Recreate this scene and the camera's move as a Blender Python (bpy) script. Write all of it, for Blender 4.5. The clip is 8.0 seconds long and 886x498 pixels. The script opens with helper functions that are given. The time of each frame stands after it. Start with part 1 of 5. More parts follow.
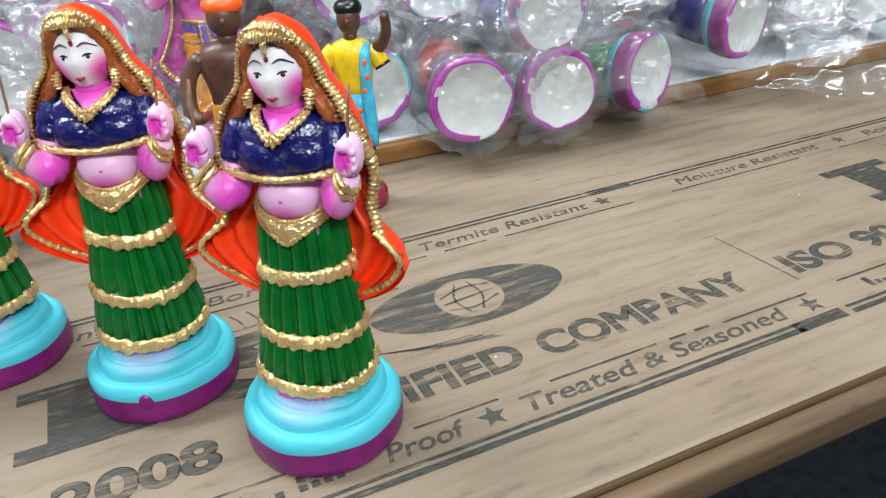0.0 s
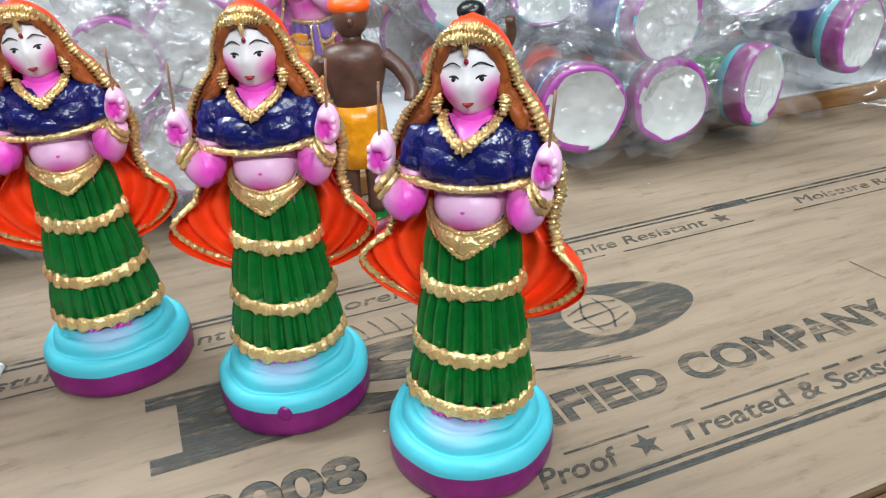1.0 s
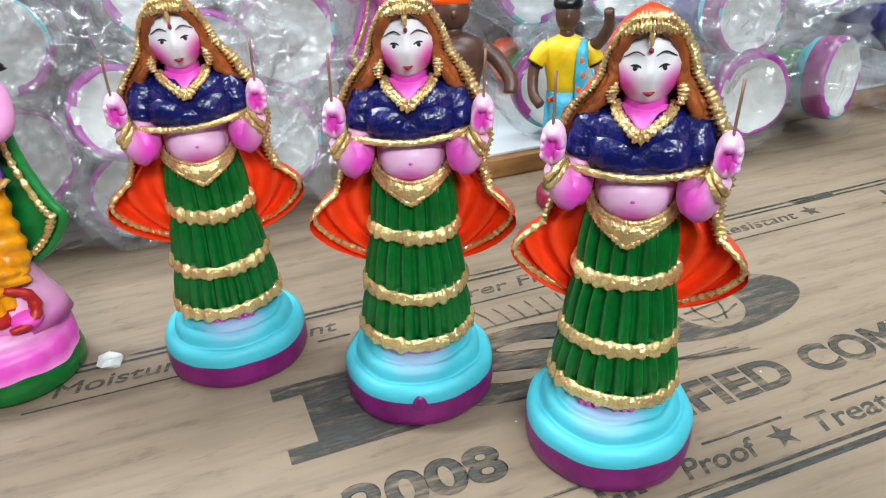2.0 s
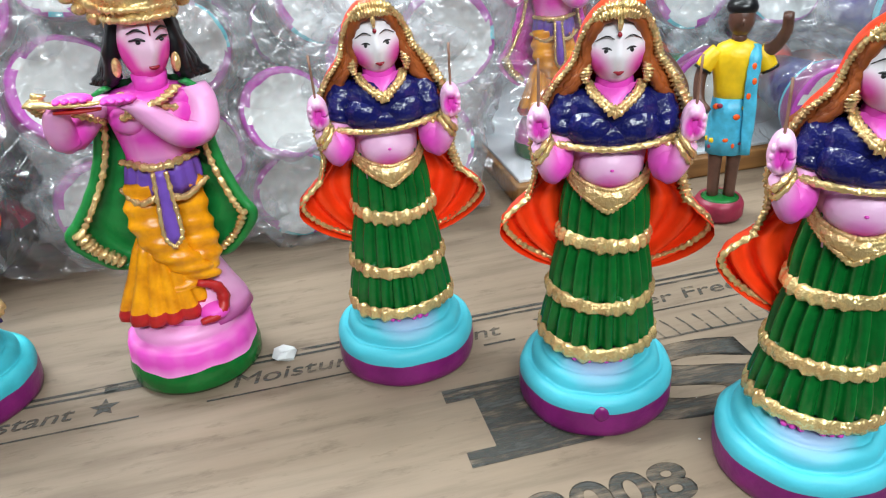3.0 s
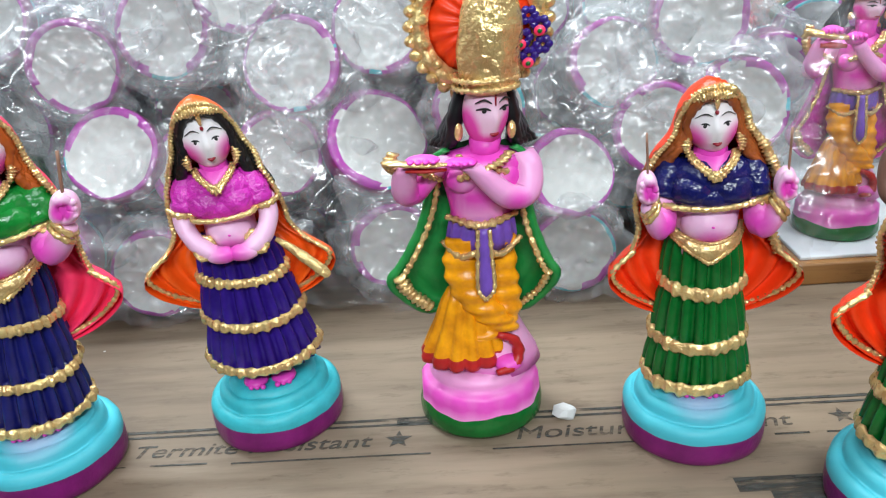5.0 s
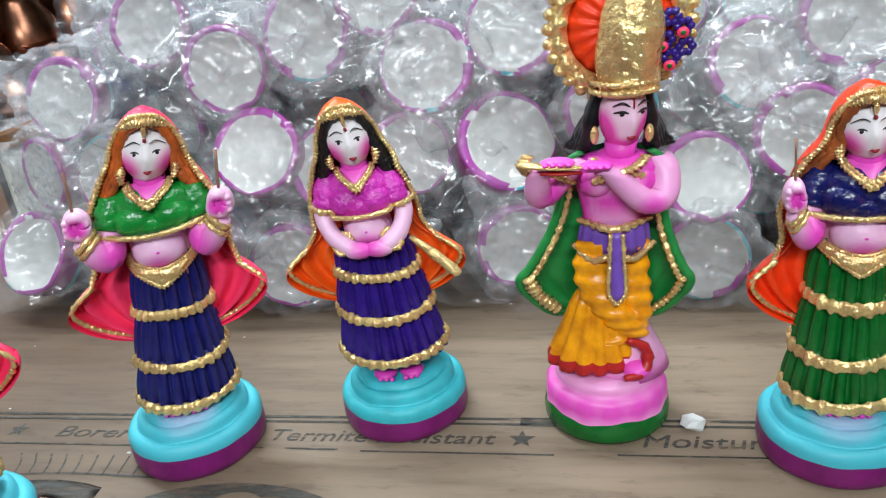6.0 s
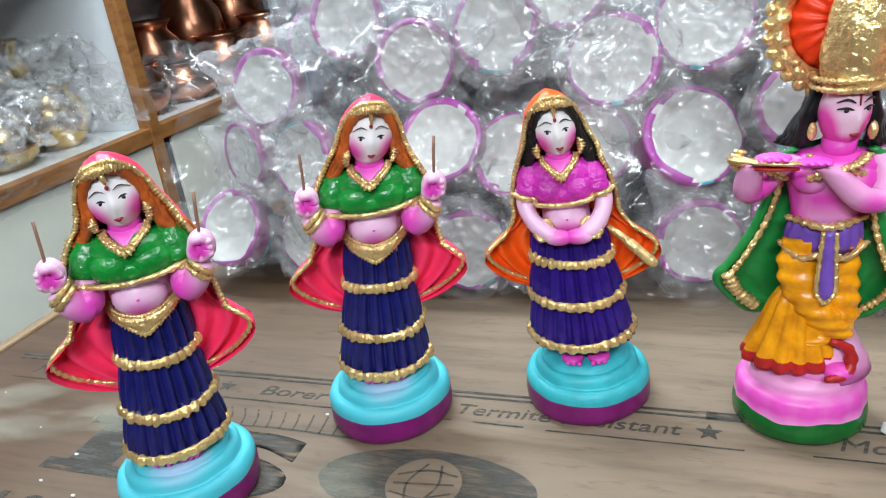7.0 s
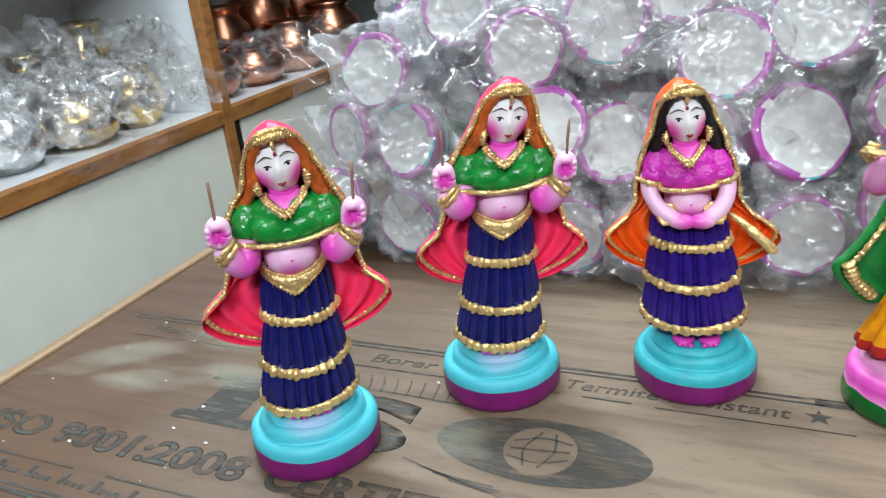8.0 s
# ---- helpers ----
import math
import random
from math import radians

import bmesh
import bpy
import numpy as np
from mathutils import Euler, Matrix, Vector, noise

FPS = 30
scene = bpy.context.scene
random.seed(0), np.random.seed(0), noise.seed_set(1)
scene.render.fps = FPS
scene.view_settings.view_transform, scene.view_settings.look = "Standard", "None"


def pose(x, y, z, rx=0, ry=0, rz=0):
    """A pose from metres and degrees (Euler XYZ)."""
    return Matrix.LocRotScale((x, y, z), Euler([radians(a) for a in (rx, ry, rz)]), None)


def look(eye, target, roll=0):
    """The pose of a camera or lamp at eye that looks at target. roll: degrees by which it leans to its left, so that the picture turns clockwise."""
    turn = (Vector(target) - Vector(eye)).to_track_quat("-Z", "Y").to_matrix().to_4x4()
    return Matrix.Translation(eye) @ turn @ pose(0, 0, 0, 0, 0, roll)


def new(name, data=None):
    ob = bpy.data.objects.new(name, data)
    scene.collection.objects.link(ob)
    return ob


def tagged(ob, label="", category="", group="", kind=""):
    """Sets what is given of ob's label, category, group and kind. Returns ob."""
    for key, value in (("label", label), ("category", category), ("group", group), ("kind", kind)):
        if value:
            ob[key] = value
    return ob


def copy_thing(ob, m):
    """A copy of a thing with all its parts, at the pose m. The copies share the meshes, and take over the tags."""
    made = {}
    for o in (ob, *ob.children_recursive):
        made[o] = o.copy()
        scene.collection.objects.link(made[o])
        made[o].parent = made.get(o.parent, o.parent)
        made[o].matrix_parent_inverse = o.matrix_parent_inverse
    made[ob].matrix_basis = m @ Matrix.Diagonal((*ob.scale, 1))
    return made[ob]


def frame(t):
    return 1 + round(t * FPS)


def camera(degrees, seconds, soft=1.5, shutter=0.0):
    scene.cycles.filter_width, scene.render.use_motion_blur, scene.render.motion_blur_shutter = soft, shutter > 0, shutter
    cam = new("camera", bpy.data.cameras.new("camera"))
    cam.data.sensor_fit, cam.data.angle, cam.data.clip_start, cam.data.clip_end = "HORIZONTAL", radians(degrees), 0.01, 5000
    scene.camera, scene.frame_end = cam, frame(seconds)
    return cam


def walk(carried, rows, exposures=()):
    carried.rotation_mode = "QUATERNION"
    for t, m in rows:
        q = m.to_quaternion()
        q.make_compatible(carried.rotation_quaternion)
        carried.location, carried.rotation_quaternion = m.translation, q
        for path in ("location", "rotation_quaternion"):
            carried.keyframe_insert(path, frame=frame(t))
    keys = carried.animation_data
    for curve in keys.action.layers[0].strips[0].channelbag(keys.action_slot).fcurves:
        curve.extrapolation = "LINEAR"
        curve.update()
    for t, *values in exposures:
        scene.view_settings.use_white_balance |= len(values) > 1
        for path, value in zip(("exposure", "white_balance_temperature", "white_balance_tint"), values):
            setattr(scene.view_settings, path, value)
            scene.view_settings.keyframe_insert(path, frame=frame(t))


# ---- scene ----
cam = camera(61.0, 8.0, soft=1.15)
PATH = [
    (0, (0.053, 0.02, 0.271), (0.757, 1.623, -0.695), -2.7),
    (0.5, (0.027, 0.041, 0.272), (0.688, 1.666, -0.688), -2.0),
    (1, (0.002, 0.062, 0.268), (0.637, 1.704, -0.682), -1.9),
    (2.3, (-0.071, 0.092, 0.268), (0.529, 1.739, -0.695), -2.4),
    (2.5, (-0.076, 0.098, 0.267), (0.441, 1.78, -0.683), -3.0),
    (3, (-0.105, 0.102, 0.27), (0.289, 1.823, -0.67), -3.7),
    (3.5, (-0.137, 0.108, 0.27), (0.162, 1.842, -0.681), -4.7),
    (4, (-0.158, 0.11, 0.275), (0.061, 1.889, -0.612), -3.9),
    (4.5, (-0.169, 0.107, 0.286), (-0.081, 1.923, -0.548), -3.9),
    (5.8, (-0.171, 0.107, 0.295), (-0.494, 1.913, -0.501), -6.1),
    (6, (-0.179, 0.102, 0.296), (-0.555, 1.9, -0.496), -6.5),
    (6.5, (-0.21, 0.086, 0.301), (-0.77, 1.84, -0.48), -7.1),
    (7, (-0.221, 0.073, 0.305), (-0.9, 1.787, -0.47), -7.6),
    (7.5, (-0.235, 0.053, 0.306), (-0.999, 1.73, -0.471), -7.1),
    (8, (-0.264, 0.029, 0.309), (-1.038, 1.702, -0.467), -6.2),
]
walk(cam, [(t, look(eye, target, roll)) for t, eye, target, roll in PATH], [(0, 0.01), (2.5, 0.03), (3.5, -0.01), (4.5, -0.03), (6, -0.20), (7, -0.07), (8, -0.08)])

# ---- world and lamps ----
world = bpy.data.worlds.new("room_air")
scene.world = world
world.use_nodes = True
world.node_tree.nodes["Background"].inputs[0].default_value = (0.86, 0.93, 1.0, 1)
world.node_tree.nodes["Background"].inputs[1].default_value = 0.09


def tube_or_fill(name, x, y, z, length, watts, rz=0):
    """A long lamp that shines down: the ceiling tubes and the added fill."""
    light = bpy.data.lights.new(name, "AREA")
    light.shape, light.size, light.size_y, light.energy = "RECTANGLE", length, 0.09, watts
    light.color = (0.87, 0.955, 0.99)
    ob = new(name, light)
    ob.matrix_world = pose(x, y, z, 0, 0, rz)
    return ob


tube_or_fill("tube_or_fill", -0.1, 0.75, 1.75, 1.2, 17)
tube_or_fill("tube_or_fill", 0.9, 0.0, 1.75, 1.2, 26, 90)
tube_or_fill("tube_or_fill", -1.3, -0.6, 1.75, 1.2, 9, 90)
tube_or_fill("tube_or_fill", -1.05, 1.2, 1.75, 1.2, 56)
# unseen fill, no known lamp: added in front to brighten the doll faces
front = tube_or_fill("tube_or_fill", -0.1, -1.1, 1.55, 1.2, 40)
front.matrix_world = pose(-0.1, -1.2, 1.35, 52)


# ---- materials ----
def material(name):
    m = bpy.data.materials.new(name)
    m.use_nodes = True
    return m, m.node_tree.nodes, m.node_tree.links, m.node_tree.nodes["Principled BSDF"]


def noise_node(nodes, links, scale, detail=4.0, stretch=None, rough=0.55):
    co = nodes.new("ShaderNodeTexCoord")
    tex = nodes.new("ShaderNodeTexNoise")
    tex.inputs["Scale"].default_value, tex.inputs["Detail"].default_value = scale, detail
    tex.inputs["Roughness"].default_value = rough
    if stretch:
        mp = nodes.new("ShaderNodeMapping")
        mp.inputs["Scale"].default_value = stretch
        links.new(co.outputs["Object"], mp.inputs["Vector"])
        links.new(mp.outputs["Vector"], tex.inputs["Vector"])
    else:
        links.new(co.outputs["Object"], tex.inputs["Vector"])
    return tex


def ramp(nodes, links, source, stops):
    r = nodes.new("ShaderNodeValToRGB")
    links.new(source, r.inputs["Fac"])
    while len(r.color_ramp.elements) < len(stops):
        r.color_ramp.elements.new(0.5)
    for e, (p, c) in zip(r.color_ramp.elements, stops):
        e.position, e.color = p, (*c, 1)
    return r


def bump(nodes, links, source, bsdf, strength, distance):
    b = nodes.new("ShaderNodeBump")
    b.inputs["Strength"].default_value, b.inputs["Distance"].default_value = strength, distance
    links.new(source, b.inputs["Height"])
    links.new(b.outputs["Normal"], bsdf.inputs["Normal"])
    return b


def shade(c, k):
    return tuple(min(1.0, v * k) for v in c)


def paint(name, colour, rough=0.33, spread=0.16, metal=0.0, relief=0.0006, scale=260.0, coat=0.0):
    """Hand-brushed paint on plaster: uneven tone, brush relief."""
    m, nodes, links, bsdf = material(name)
    tex = noise_node(nodes, links, 90.0)
    r = ramp(nodes, links, tex.outputs["Fac"], [(0.3, shade(colour, 1 - spread)), (0.7, shade(colour, 1 + spread))])
    links.new(r.outputs["Color"], bsdf.inputs["Base Color"])
    fine = noise_node(nodes, links, scale, 3.0)
    bump(nodes, links, fine.outputs["Fac"], bsdf, 0.5, relief)
    bsdf.inputs["Roughness"].default_value, bsdf.inputs["Metallic"].default_value = rough, metal
    bsdf.inputs["Coat Weight"].default_value = coat
    return m


def sprayed(name, pale, strong, rough=0.4):
    """Skin of the dolls: pale paint with a strong tone sprayed where the attribute 'spray' says."""
    m, nodes, links, bsdf = material(name)
    at = nodes.new("ShaderNodeAttribute")
    at.attribute_name = "spray"
    tex = noise_node(nodes, links, 120.0)
    add = nodes.new("ShaderNodeMath")
    add.operation = "MULTIPLY_ADD"
    add.inputs[1].default_value = 0.16
    links.new(tex.outputs["Fac"], add.inputs[0])
    links.new(at.outputs["Fac"], add.inputs[2])
    r = ramp(nodes, links, add.outputs["Value"], [(0.08, pale), (1.0, strong)])
    links.new(r.outputs["Color"], bsdf.inputs["Base Color"])
    bump(nodes, links, tex.outputs["Fac"], bsdf, 0.4, 0.0009)
    bsdf.inputs["Roughness"].default_value = rough
    return m


GOLD = paint("gold_paint", (0.95, 0.59, 0.26), 0.19, 0.30, 0.66, 0.0050, 240.0)
SKIN = sprayed("doll_skin", (0.82, 0.50, 0.71), (0.72, 0.055, 0.47))
FACE = sprayed("doll_face", (0.80, 0.76, 0.78), (0.72, 0.06, 0.40))
CYAN = sprayed("cyan_base", (0.06, 0.47, 0.57), (0.30, 0.40, 0.60), 0.5)
TURQ = paint("turquoise_base", (0.035, 0.42, 0.49), 0.5, 0.14)
PURPLE = paint("purple_base", (0.18, 0.006, 0.125), 0.35, 0.2)
MAGENTA = paint("magenta_rim", (0.35, 0.02, 0.32), 0.4, 0.25)
GREEN = paint("green_paint", (0.003, 0.118, 0.018), 0.22, 0.22)
LEAF_GREEN = paint("deep_green_paint", (0.010, 0.20, 0.040), 0.36, 0.2)
NAVY = paint("navy_paint", (0.010, 0.012, 0.12), 0.22, 0.25)
VIOLET = paint("violet_paint", (0.024, 0.008, 0.17), 0.18, 0.25)
LILAC = paint("lilac_paint", (0.16, 0.07, 0.42), 0.4, 0.2)
BLOUSE_PINK = paint("magenta_blouse", (0.56, 0.03, 0.40), 0.30, 0.2, 0.0, 0.005, 200.0)
NAVY_BLOUSE = paint("navy_blouse", (0.007, 0.009, 0.095), 0.22, 0.3, 0.0, 0.0040, 110.0)
GREEN_BLOUSE = paint("green_blouse", (0.007, 0.21, 0.03), 0.24, 0.25, 0.0, 0.0035, 110.0)
RED_ORANGE = paint("red_orange_paint", (0.95, 0.050, 0.006), 0.40, 0.12)
ORANGE = paint("orange_paint", (0.95, 0.105, 0.006), 0.40, 0.12)
HOT_PINK = paint("hot_pink_paint", (0.98, 0.036, 0.125), 0.40, 0.12)
DHOTI = paint("amber_paint", (0.95, 0.295, 0.004), 0.30, 0.40)
RED = paint("red_paint", (0.42, 0.012, 0.012), 0.4, 0.25)
LOTUS = sprayed("lotus_pink", (0.86, 0.55, 0.72), (0.78, 0.08, 0.52))
BROWN_HAIR = paint("brown_hair", (0.27, 0.065, 0.012), 0.4, 0.35)
RED_HAIR = paint("red_brown_hair", (0.42, 0.085, 0.010), 0.4, 0.3)
BLACK = paint("black_paint", (0.006, 0.006, 0.007), 0.3, 0.3)
LIP = paint("lip_paint", (0.26, 0.004, 0.018), 0.35, 0.1)
PLASTER = paint("white_plaster", (0.58, 0.59, 0.58), 0.75, 0.08, 0.0, 0.0012, 120.0)
STICK = paint("stick_wood", (0.22, 0.11, 0.07), 0.55, 0.25)
DARK_SKIN = paint("dark_clay", (0.095, 0.042, 0.028), 0.4, 0.3)
YELLOW = paint("yellow_paint", (0.85, 0.55, 0.01), 0.4, 0.12)
SKY = paint("sky_blue_paint", (0.06, 0.42, 0.62), 0.4, 0.3)
POT_RED = paint("maroon_paint", (0.25, 0.015, 0.045), 0.4, 0.25)


def plywood(name, base, dark, stretch, blotch, aged_dimmed=None):
    m, nodes, links, bsdf = material(name)
    grain = noise_node(nodes, links, 9.0, 8.0, stretch, 0.62)
    r = ramp(nodes, links, grain.outputs["Fac"], [(0.30, dark), (0.52, base), (0.75, shade(base, 1.12))])
    big = noise_node(nodes, links, 3.2, 5.0)
    rb = ramp(nodes, links, big.outputs["Fac"], [(0.35, (1, 1, 1)), (0.75, blotch)])
    mix = nodes.new("ShaderNodeMix")
    mix.data_type, mix.blend_type = "RGBA", "MULTIPLY"
    mix.inputs["Factor"].default_value = 1.0
    links.new(r.outputs["Color"], mix.inputs["A"])
    links.new(rb.outputs["Color"], mix.inputs["B"])
    if aged_dimmed:
        # older, browner veneer towards -x, plus painted-in light falloff along x; ragged border
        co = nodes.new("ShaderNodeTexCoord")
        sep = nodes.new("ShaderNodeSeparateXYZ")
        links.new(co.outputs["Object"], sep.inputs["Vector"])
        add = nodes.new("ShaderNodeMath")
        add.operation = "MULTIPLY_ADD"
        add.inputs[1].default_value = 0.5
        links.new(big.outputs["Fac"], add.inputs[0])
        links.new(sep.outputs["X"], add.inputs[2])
        ra = ramp(nodes, links, add.outputs["Value"], [(0.0, aged_dimmed), (0.35, (0.78, 0.78, 0.78)), (0.95, (1, 1, 1))])
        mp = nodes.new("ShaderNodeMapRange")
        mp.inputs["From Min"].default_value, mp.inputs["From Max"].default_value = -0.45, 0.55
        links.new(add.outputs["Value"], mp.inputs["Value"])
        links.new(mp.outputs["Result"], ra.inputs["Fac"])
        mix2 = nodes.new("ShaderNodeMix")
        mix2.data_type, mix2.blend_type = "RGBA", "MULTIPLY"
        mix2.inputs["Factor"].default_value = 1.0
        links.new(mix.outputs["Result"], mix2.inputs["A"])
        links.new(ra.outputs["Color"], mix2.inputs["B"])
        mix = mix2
    links.new(mix.outputs["Result"], bsdf.inputs["Base Color"])
    # small pores and scuffs
    pore = noise_node(nodes, links, 55.0, 5.0, (0.6, 2.0, 2.0), 0.7)
    rp = ramp(nodes, links, pore.outputs["Fac"], [(0.30, (0.66, 0.63, 0.60)), (0.44, (1, 1, 1)), (0.66, (1, 1, 1)), (0.78, (1.0, 0.99, 0.97))])
    mix3 = nodes.new("ShaderNodeMix")
    mix3.data_type, mix3.blend_type = "RGBA", "MULTIPLY"
    mix3.inputs["Factor"].default_value = 1.0
    links.new(mix.outputs["Result"], mix3.inputs["A"])
    links.new(rp.outputs["Color"], mix3.inputs["B"])
    links.new(mix3.outputs["Result"], bsdf.inputs["Base Color"])
    rr = ramp(nodes, links, grain.outputs["Fac"], [(0.3, (0.62,) * 3), (0.7, (0.45,) * 3)])
    links.new(rr.outputs["Color"], bsdf.inputs["Roughness"])
    bump(nodes, links, grain.outputs["Fac"], bsdf, 0.25, 0.0006)
    return m


# PLY's last tone: browner end, with the dimmer light there mixed into the colour
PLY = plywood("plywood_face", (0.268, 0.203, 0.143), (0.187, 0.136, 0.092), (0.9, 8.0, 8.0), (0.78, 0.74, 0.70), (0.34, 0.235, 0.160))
PLY_EDGE = plywood("plywood_edge", (0.17, 0.105, 0.055), (0.085, 0.048, 0.026), (0.6, 9.0, 30.0), (0.7, 0.7, 0.7))
OCHRE = plywood("ochre_wood", (0.36, 0.17, 0.050), (0.22, 0.095, 0.026), (0.7, 8.0, 8.0), (0.75, 0.75, 0.75))
CAB_WOOD = plywood("polished_teak", (0.36, 0.155, 0.045), (0.20, 0.075, 0.020), (4.0, 1.0, 4.0), (0.75, 0.75, 0.75))


def worn_ink(name, colour, low, high, scale):
    """Stencil ink that has worn off in patches."""
    m, nodes, links, bsdf = material(name)
    tex = noise_node(nodes, links, scale, 6.0, (0.35, 2.2, 1.0), 0.7)
    r = ramp(nodes, links, tex.outputs["Fac"], [(low, (0, 0, 0)), (high, (1, 1, 1))])
    bsdf.inputs["Base Color"].default_value = (*colour, 1)
    bsdf.inputs["Roughness"].default_value = 0.6
    links.new(r.outputs["Color"], bsdf.inputs["Alpha"])
    return m


INK = worn_ink("grey_stencil_ink", (0.052, 0.052, 0.046), 0.34, 0.60, 70.0)


def dusty_smear(name, colour):
    """Pale wash, thick in the middle of a stroke and eaten away towards its rim."""
    m, nodes, links, bsdf = material(name)
    tex = noise_node(nodes, links, 22.0, 7.0, (0.6, 1.8, 1.0), 0.7)
    fade = nodes.new("ShaderNodeAttribute")
    fade.attribute_name = "spray"
    add = nodes.new("ShaderNodeMath")
    add.operation = "MULTIPLY_ADD"
    add.inputs[1].default_value = 0.42
    links.new(fade.outputs["Fac"], add.inputs[0])
    links.new(tex.outputs["Fac"], add.inputs[2])
    r = ramp(nodes, links, add.outputs["Value"], [(0.58, (0, 0, 0)), (1.0, (0.34, 0.34, 0.34))])
    bsdf.inputs["Base Color"].default_value = (*colour, 1)
    bsdf.inputs["Roughness"].default_value = 0.7
    links.new(r.outputs["Color"], bsdf.inputs["Alpha"])
    return m


CHALK = dusty_smear("pale_stain", (0.42, 0.42, 0.33))
EDGING = plywood("edging_wood", (0.27, 0.175, 0.095), (0.20, 0.12, 0.06), (8.0, 0.8, 8.0), (0.8, 0.8, 0.8))


def plastic_film(name, seed, thin, thick, gloss):
    """Crumpled clear film: mostly see-through, a little haze, a hard gloss over it."""
    m, nodes, links, bsdf = material(name)
    bsdf.inputs["Base Color"].default_value = (0.74, 0.76, 0.79, 1)
    bsdf.inputs["Roughness"].default_value = 0.5
    co = nodes.new("ShaderNodeTexCoord")
    mp = nodes.new("ShaderNodeMapping")
    mp.inputs["Location"].default_value = (seed, seed * 1.7, 0)
    info = nodes.new("ShaderNodeObjectInfo")
    shift = nodes.new("ShaderNodeVectorMath")
    shift.operation = "MULTIPLY_ADD"
    shift.inputs[1].default_value = (7.0, 3.0, 5.0)
    links.new(info.outputs["Random"], shift.inputs[0])
    links.new(co.outputs["Object"], shift.inputs[2])
    links.new(shift.outputs["Vector"], mp.inputs["Vector"])
    crease = nodes.new("ShaderNodeTexNoise")
    crease.noise_type = "RIDGED_MULTIFRACTAL"
    crease.inputs["Scale"].default_value, crease.inputs["Detail"].default_value = 30.0, 3.0
    crease.inputs["Distortion"].default_value = 0.8
    links.new(mp.outputs["Vector"], crease.inputs["Vector"])
    bp = bump(nodes, links, crease.outputs["Fac"], bsdf, 0.9, 0.0042)
    cloud = nodes.new("ShaderNodeTexNoise")
    cloud.inputs["Scale"].default_value, cloud.inputs["Detail"].default_value = 40.0, 6.0
    links.new(mp.outputs["Vector"], cloud.inputs["Vector"])
    r = ramp(nodes, links, cloud.outputs["Fac"], [(0.38, (thin,) * 3), (0.72, (thick,) * 3)])
    links.new(r.outputs["Color"], bsdf.inputs["Alpha"])
    shine = nodes.new("ShaderNodeBsdfGlossy")
    shine.inputs["Roughness"].default_value = 0.14
    links.new(bp.outputs["Normal"], shine.inputs["Normal"])
    over = nodes.new("ShaderNodeMixShader")
    over.inputs["Fac"].default_value = gloss
    links.new(bsdf.outputs["BSDF"], over.inputs[1])
    links.new(shine.outputs["BSDF"], over.inputs[2])
    links.new(over.outputs["Shader"], nodes["Material Output"].inputs["Surface"])
    return m


FILM = plastic_film("clear_plastic_film", 0.3, 0.02, 0.14, 0.042)
HAZY = plastic_film("hazy_plastic_film", 1.3, 0.08, 0.42, 0.052)
CLOUDY = plastic_film("cloudy_plastic_film", 2.3, 0.10, 0.46, 0.10)


def plain(name, colour, rough=0.5, metal=0.0, spread=0.08, scale=14.0, relief=0.0008):
    m, nodes, links, bsdf = material(name)
    tex = noise_node(nodes, links, scale, 6.0)
    r = ramp(nodes, links, tex.outputs["Fac"], [(0.3, shade(colour, 1 - spread)), (0.7, shade(colour, 1 + spread))])
    links.new(r.outputs["Color"], bsdf.inputs["Base Color"])
    bump(nodes, links, tex.outputs["Fac"], bsdf, 0.2, relief)
    bsdf.inputs["Roughness"].default_value, bsdf.inputs["Metallic"].default_value = rough, metal
    return m


LAMINATE = plain("cream_laminate", (0.78, 0.79, 0.70), 0.35, 0.0, 0.03)
WHITE_LAM = plain("white_laminate", (0.70, 0.74, 0.78), 0.4, 0.0, 0.04)
WALL_PAINT = plain("wall_paint", (0.21, 0.22, 0.22), 0.8, 0.0, 0.06, 3.0)
DARK_FLOOR = plain("dark_floor", (0.030, 0.032, 0.042), 0.7, 0.0, 0.4, 40.0)
DARK_SHELF = plain("dark_shelf", (0.075, 0.05, 0.035), 0.6, 0.0, 0.3, 9.0)
CEILING = plain("ceiling_paint", (0.29, 0.30, 0.31), 0.9, 0.0, 0.03, 3.0)
BRASS = plain("brass", (0.62, 0.42, 0.14), 0.22, 1.0, 0.2, 30.0)
COPPER = plain("copper", (0.55, 0.25, 0.15), 0.28, 1.0, 0.25, 30.0)
STEEL = plain("steel", (0.55, 0.55, 0.55), 0.25, 1.0, 0.15, 30.0)


# ---- mesh helpers ----
def part(name, bm, mats, parent=None, label="", smooth=True):
    me = bpy.data.meshes.new(name)
    bm.to_mesh(me)
    bm.free()
    for m in mats if isinstance(mats, (list, tuple)) else [mats]:
        me.materials.append(m)
    for p in me.polygons:
        p.use_smooth = smooth
    ob = new(name, me)
    if parent:
        ob.parent = parent
    return tagged(ob, label)


def box(bm, x0, x1, y0, y1, z0, z1, bevel=0.0, mat=0):
    r = bmesh.ops.create_cube(bm, size=1.0, matrix=Matrix.LocRotScale(((x0 + x1) / 2, (y0 + y1) / 2, (z0 + z1) / 2), None, (x1 - x0, y1 - y0, z1 - z0)))
    faces = {f for v in r["verts"] for f in v.link_faces}
    for f in faces:
        f.material_index = mat
    if bevel:
        edges = {e for v in r["verts"] for e in v.link_edges}
        out = bmesh.ops.bevel(bm, geom=list(edges), offset=bevel, segments=2, affect="EDGES", profile=0.6)
        for f in out["faces"]:
            f.material_index = mat


